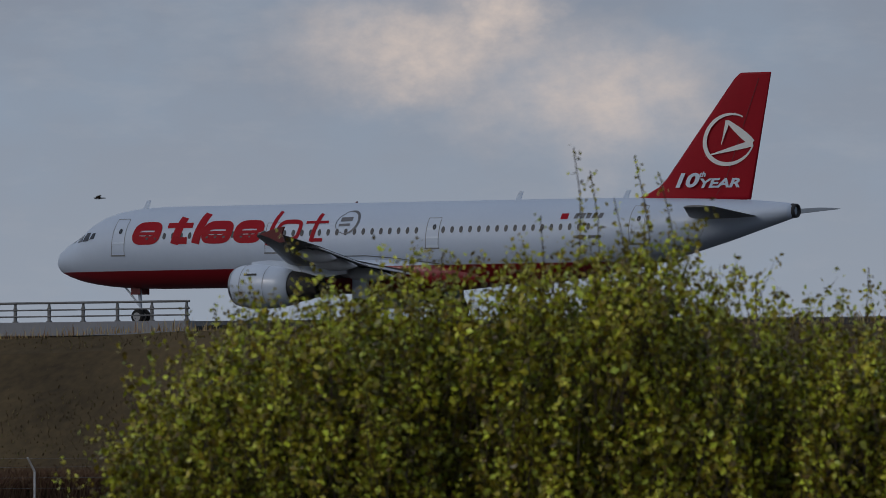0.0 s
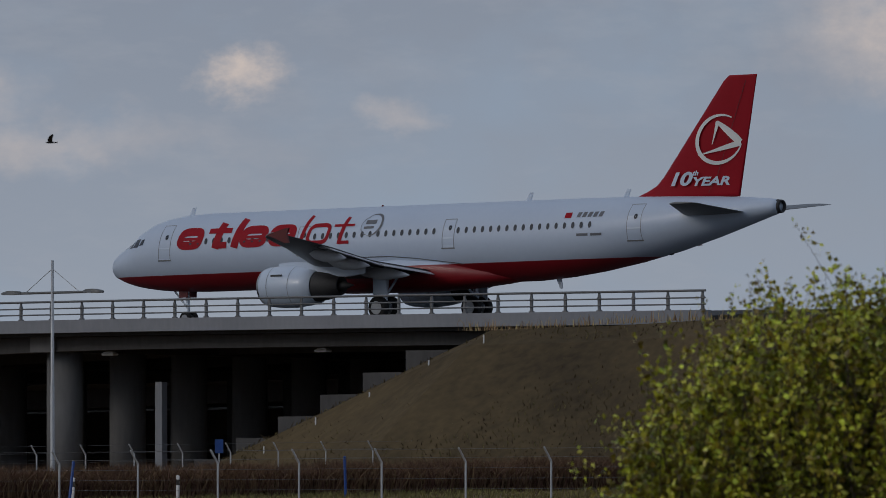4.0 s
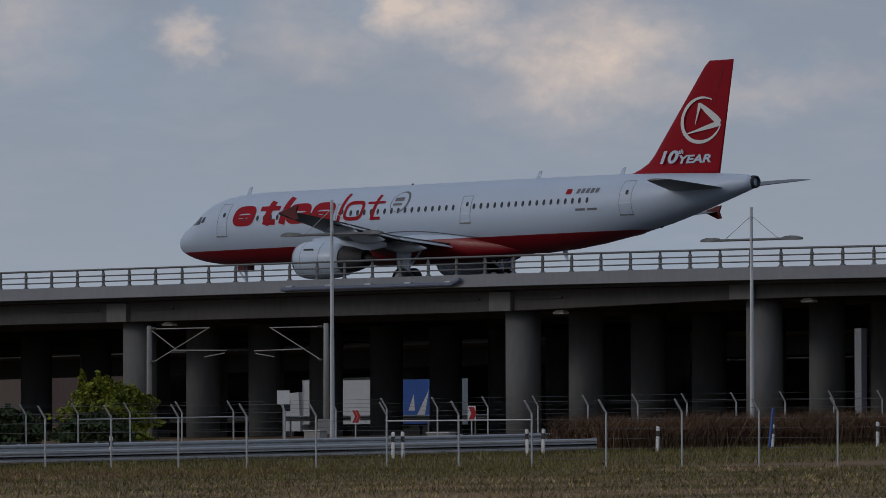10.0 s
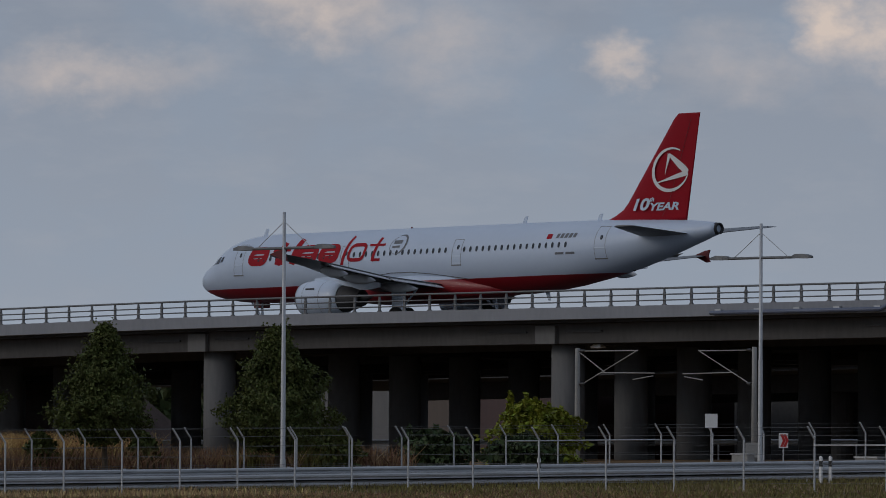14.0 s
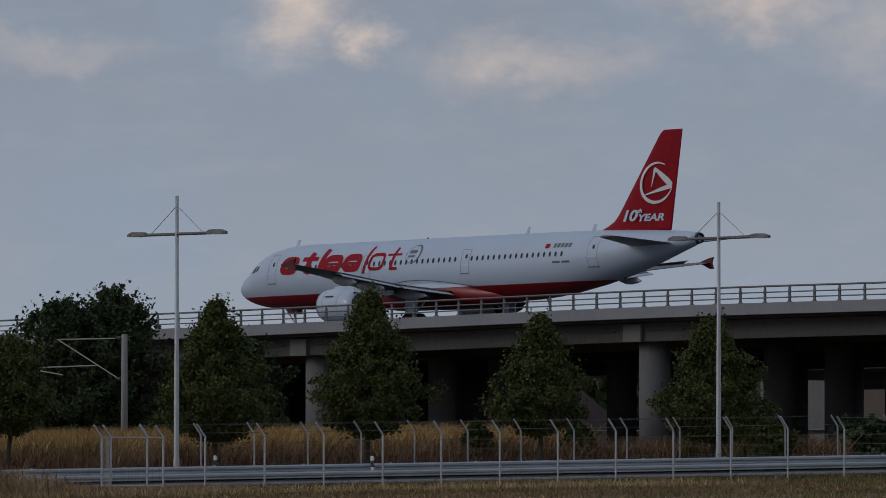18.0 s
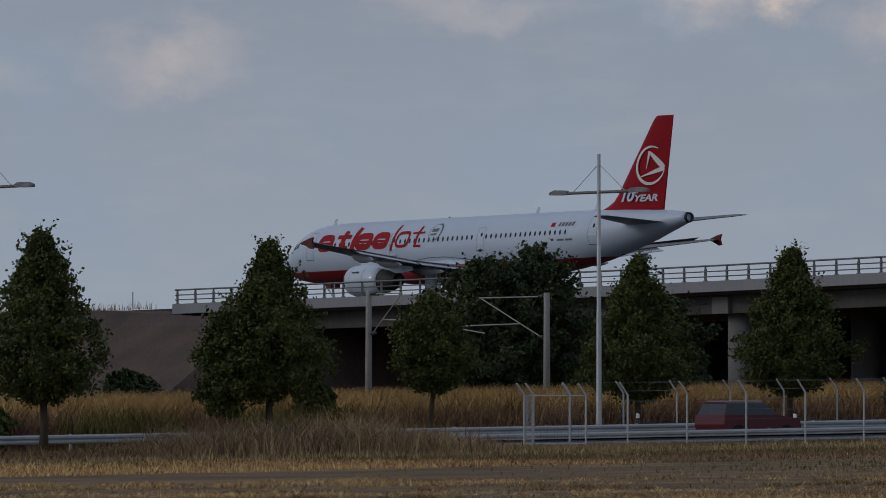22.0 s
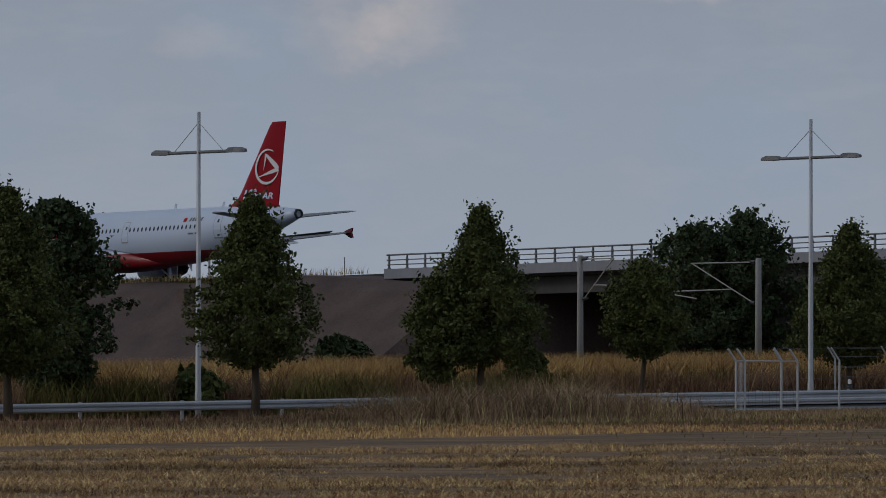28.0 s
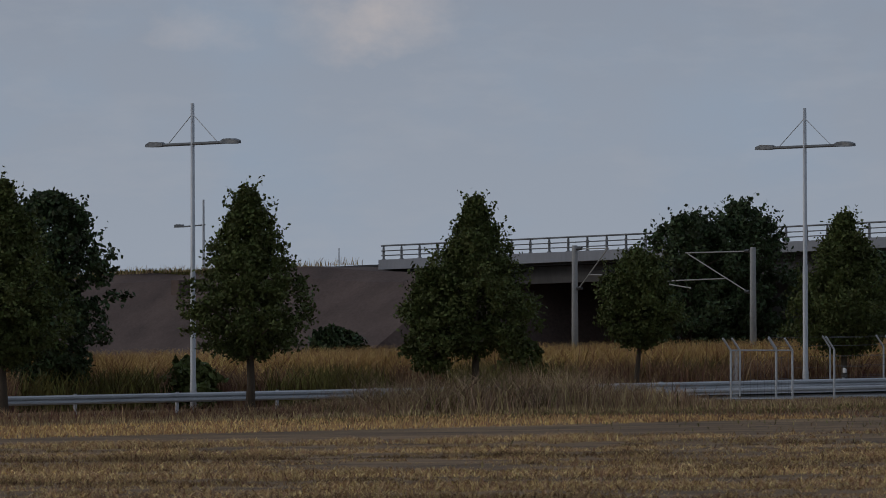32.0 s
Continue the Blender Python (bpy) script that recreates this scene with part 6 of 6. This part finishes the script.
# ---- the big shrub near the camera ----
def make_near_shrub():
    rng = np.random.default_rng(91)
    s = empty("big_shrub")
    # stems fan out from the foot; each carries shoots set with leaves
    cx, cy = -50.6, 74.4
    ex, ey = math.cos(radians(34.5)), math.sin(radians(34.5))
    across = lambda a, d: (a * ex - d * ey, a * ey + d * ex)
    pts, sizes, twigs = [], [], []
    prof_u = [-5.7, -5.6, -5.4, -5.0, -4.2, -3.4, -2.5, -1.9, -1.2, -0.6, -0.2, 0.15, 0.7, 1.2, 1.7, 2.1, 3.0, 7.0]
    prof_z = [1.6, 2.6, 3.05, 3.45, 3.9, 4.2, 4.4, 4.5, 4.45, 4.75, 4.95, 4.9, 4.72, 4.55, 4.1, 3.9, 3.9, 4.0]
    shoots = 3300
    for k in range(shoots):
        a = rng.uniform(-5.6, 7.0)
        d = rng.uniform(-2.2, 1.2)
        if noise.noise((a * 1.1, d * 0.8, k * 0.0)) < -0.3:
            continue
        topz = float(np.interp(a, prof_u, prof_z)) * (1 - 0.05 * d * d / 4) + 0.18 * math.sin(a * 4.1 + d) + 0.15 * math.sin(a * 9.3 - d * 3)
        base = topz * rng.uniform(0.3, 1.0) - 0.42
        length = rng.uniform(0.45, 0.95)
        tilt = rng.normal(size=2) * 0.36
        n = int(length / 0.02)
        q = np.linspace(0, 1, n)
        x0, y0 = across(a, d)
        c = np.column_stack([x0 + tilt[0] * q * length, y0 + tilt[1] * q * length, base + q * length])
        pts.append(c + rng.normal(size=(n, 3)) * 0.045)
        low = c[0] - np.array([0, 0, 0.45])
        twigs.append([low + [0.004, 0.003, 0], low - [0.004, 0.003, 0], c[-1] - [0.0015, 0.001, 0], c[-1] + [0.0015, 0.001, 0]])
        sizes.append(0.062 * (1.15 - 0.45 * q) * (0.7 + 0.6 * rng.random(n)))
    # tall leaders over the top
    for a, z in ((-0.5, 5.95), (-0.3, 5.7), (0.25, 5.85), (0.55, 5.66), (-0.9, 5.2), (-2.0, 4.75), (1.75, 4.35), (2.4, 4.3), (2.9, 4.6), (3.4, 4.5), (-5.4, 3.35), (-4.7, 3.9), (0.0, 5.4), (4.2, 4.45), (5.4, 4.5)):
        n = 62
        q = np.linspace(0, 1, n)
        x0, y0 = across(a, rng.uniform(-0.4, 0.4))
        c = np.column_stack([x0 + 0.12 * np.sin(q * 3 + a), y0 + 0.1 * np.cos(q * 3), z - 1.6 + 1.6 * q])
        pts.append(c + rng.normal(size=(n, 3)) * 0.035)
        sizes.append(0.058 * (1.1 - 0.45 * q) * (0.7 + 0.6 * rng.random(n)))
        bm = bmesh.new()
        pipe(bm, [tuple(c[i] - np.array([0, 0, 0])) for i in (0, 20, 40, 61)], 0.006, 5)
        part("leader_shoot", bm, BARK, s)
    pts, sizes = np.concatenate(pts), np.concatenate(sizes)
    soup("branchwork", np.array(twigs).reshape(-1, 3).tolist(), np.arange(4 * len(twigs)).reshape(-1, 4).tolist(), BARK, s)
    leaves("foliage", pts, sizes, LEAF_BUSH, s, rng, long=1.5)
    # the inside: its shade is put into a darker leaf colour
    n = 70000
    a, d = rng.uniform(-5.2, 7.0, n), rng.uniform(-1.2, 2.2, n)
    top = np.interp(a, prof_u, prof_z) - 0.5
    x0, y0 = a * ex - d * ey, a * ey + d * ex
    leaves("inner_foliage", np.column_stack([x0, y0, top * rng.random(n)]), 0.045 + 0.045 * rng.random(n), LEAF_SHADE, s, rng)
    for k in range(14):
        a, d = -4.6 + k * 0.75, rng.uniform(-0.8, 0.8)
        x1, y1 = across(a, d)
        bm = bmesh.new()
        tube(bm, (x1 * 0.55, y1 * 0.55, -0.1), (x1, y1, float(np.interp(a, prof_u, prof_z)) - 0.6), 0.05, 0.015, 6)
        part("stem", bm, BARK, s)
    s.matrix_basis = pose(cx, cy, 0)
    tagged(s, "big leafy shrub with yellow-green leaves and upright shoots", "shrub")


make_near_shrub()


# ---- what moves ----
def airliner_rows():
    rows = []
    for i in range(33):
        t = float(i)
        x = float(np.polyval([-2.7804713e-06, 2.7247856e-04, -1.01640317e-02, 7.88215146e-02, -7.99729375, -253.015675], t))
        gear, nose = float(taxi_z(x + 21.7)), float(taxi_z(x + 5.1))
        dip = math.degrees(math.atan2(gear - nose, 16.6))
        z = nose - 5.1 * math.tan(radians(dip))
        # yaw, tail pitch and later x shifts are set to fit the camera's view
        turn = float(np.interp(t, (0, 1, 2, 3, 4.5), (0.58, 0.84, 0.66, 0.4, 0.0)))
        x += float(np.interp(t, (20, 22, 24, 25, 27, 28, 30), (0.0, 0.14, 0.34, 0.55, 0.35, 0.15, 0.1)))
        rows.append((t, pose(x, AXIS_Y, z, 1.2, -dip + 0.24 * turn, turn)))
    return rows


def driven(marks, turn):
    """Rows for a vehicle on a straight road: seconds and place."""
    rows = []
    for (t0, *p), (t1, *q) in zip(marks, marks[1:]):
        n = max(1, int(t1 - t0))
        rows += [(t0 + (t1 - t0) * i / n, [u + (v - u) * i / n for u, v in zip(p, q)]) for i in range(n)]
    rows.append((marks[-1][0], list(marks[-1][1:])))
    return [(t, pose(x, y, float(land_z(x, y)) + 0.1, 0, 0, turn)) for t, (x, y) in rows]


FLIGHT = [(0.0, -92.2, 118.3, 7.86), (2.5, -96.9, 114.5, 7.44), (4.5, -100.9, 111.0, 9.31), (5.0, -101.1, 110.8, 9.63), (5.5, -101.3, 110.6, 9.43), (6.0, -101.5, 110.5, 8.69), (6.5, -101.5, 110.5, 8.00), (7.0, -101.1, 110.8, 7.54), (7.3, -100.9, 111.0, 7.37), (7.6, -101.0, 110.9, 7.31), (7.9, -101.3, 110.6, 7.64), (8.2, -102.0, 110.0, 8.23), (8.4, -102.5, 109.5, 8.53), (8.6, -103.2, 108.9, 8.97), (8.8, -103.7, 108.4, 9.41), (9.0, -104.2, 107.9, 10.01), (10.0, -103.0, 110.0, 12.5), (12.0, -113.0, 104.0, 16.5), (20.0, -150.0, 40.0, 25.0), (32.0, -180.0, -60.0, 30.0)]


def bird_rows():
    rows = []
    for i, (t, x, y, z) in enumerate(FLIGHT):
        a, b = FLIGHT[max(0, i - 1)], FLIGHT[min(len(FLIGHT) - 1, i + 1)]
        head = math.degrees(math.atan2(-(b[1] - a[1]), b[2] - a[2]))
        rows.append((t, pose(x, y, z, 0, 0, head)))
    return rows


def wing_rows(side):
    return [(i * 0.2, pose(0, 0, 0, 0, -side * (12 + 32 * math.sin(i * 2.3)), 0)) for i in range(161)]


def motions():
    walk(airliner, airliner_rows())
    walk(yellow_truck, driven([(0.0, -520.0, 372.0), (8.0, -367.4, 372.0), (9.0, -346.6, 372.0), (10.0, -327.4, 372.0), (32.0, 60.0, 372.0)], -90))
    walk(blue_truck, driven([(0.0, -161.3, 378.0), (10.0, -381.3, 378.0), (11.0, -403.3, 378.0), (12.0, -426.0, 378.0), (32.0, -992.0, 378.0)], 90))
    walk(white_truck, driven([(0.0, -611.0, 366.0), (13.0, -357.5, 366.0), (32.0, 13.0, 366.0)], -90))
    walk(red_car, driven([(0.0, -218.5, -224.4), (21.5, -218.5, 166.9), (22.5, -218.5, 185.1), (32.0, -218.5, 358.0)], 0))
    walk(bird, bird_rows())
    for wing_part, side in zip(wings, (-1, 1)):
        walk(wing_part, wing_rows(side))


motions()
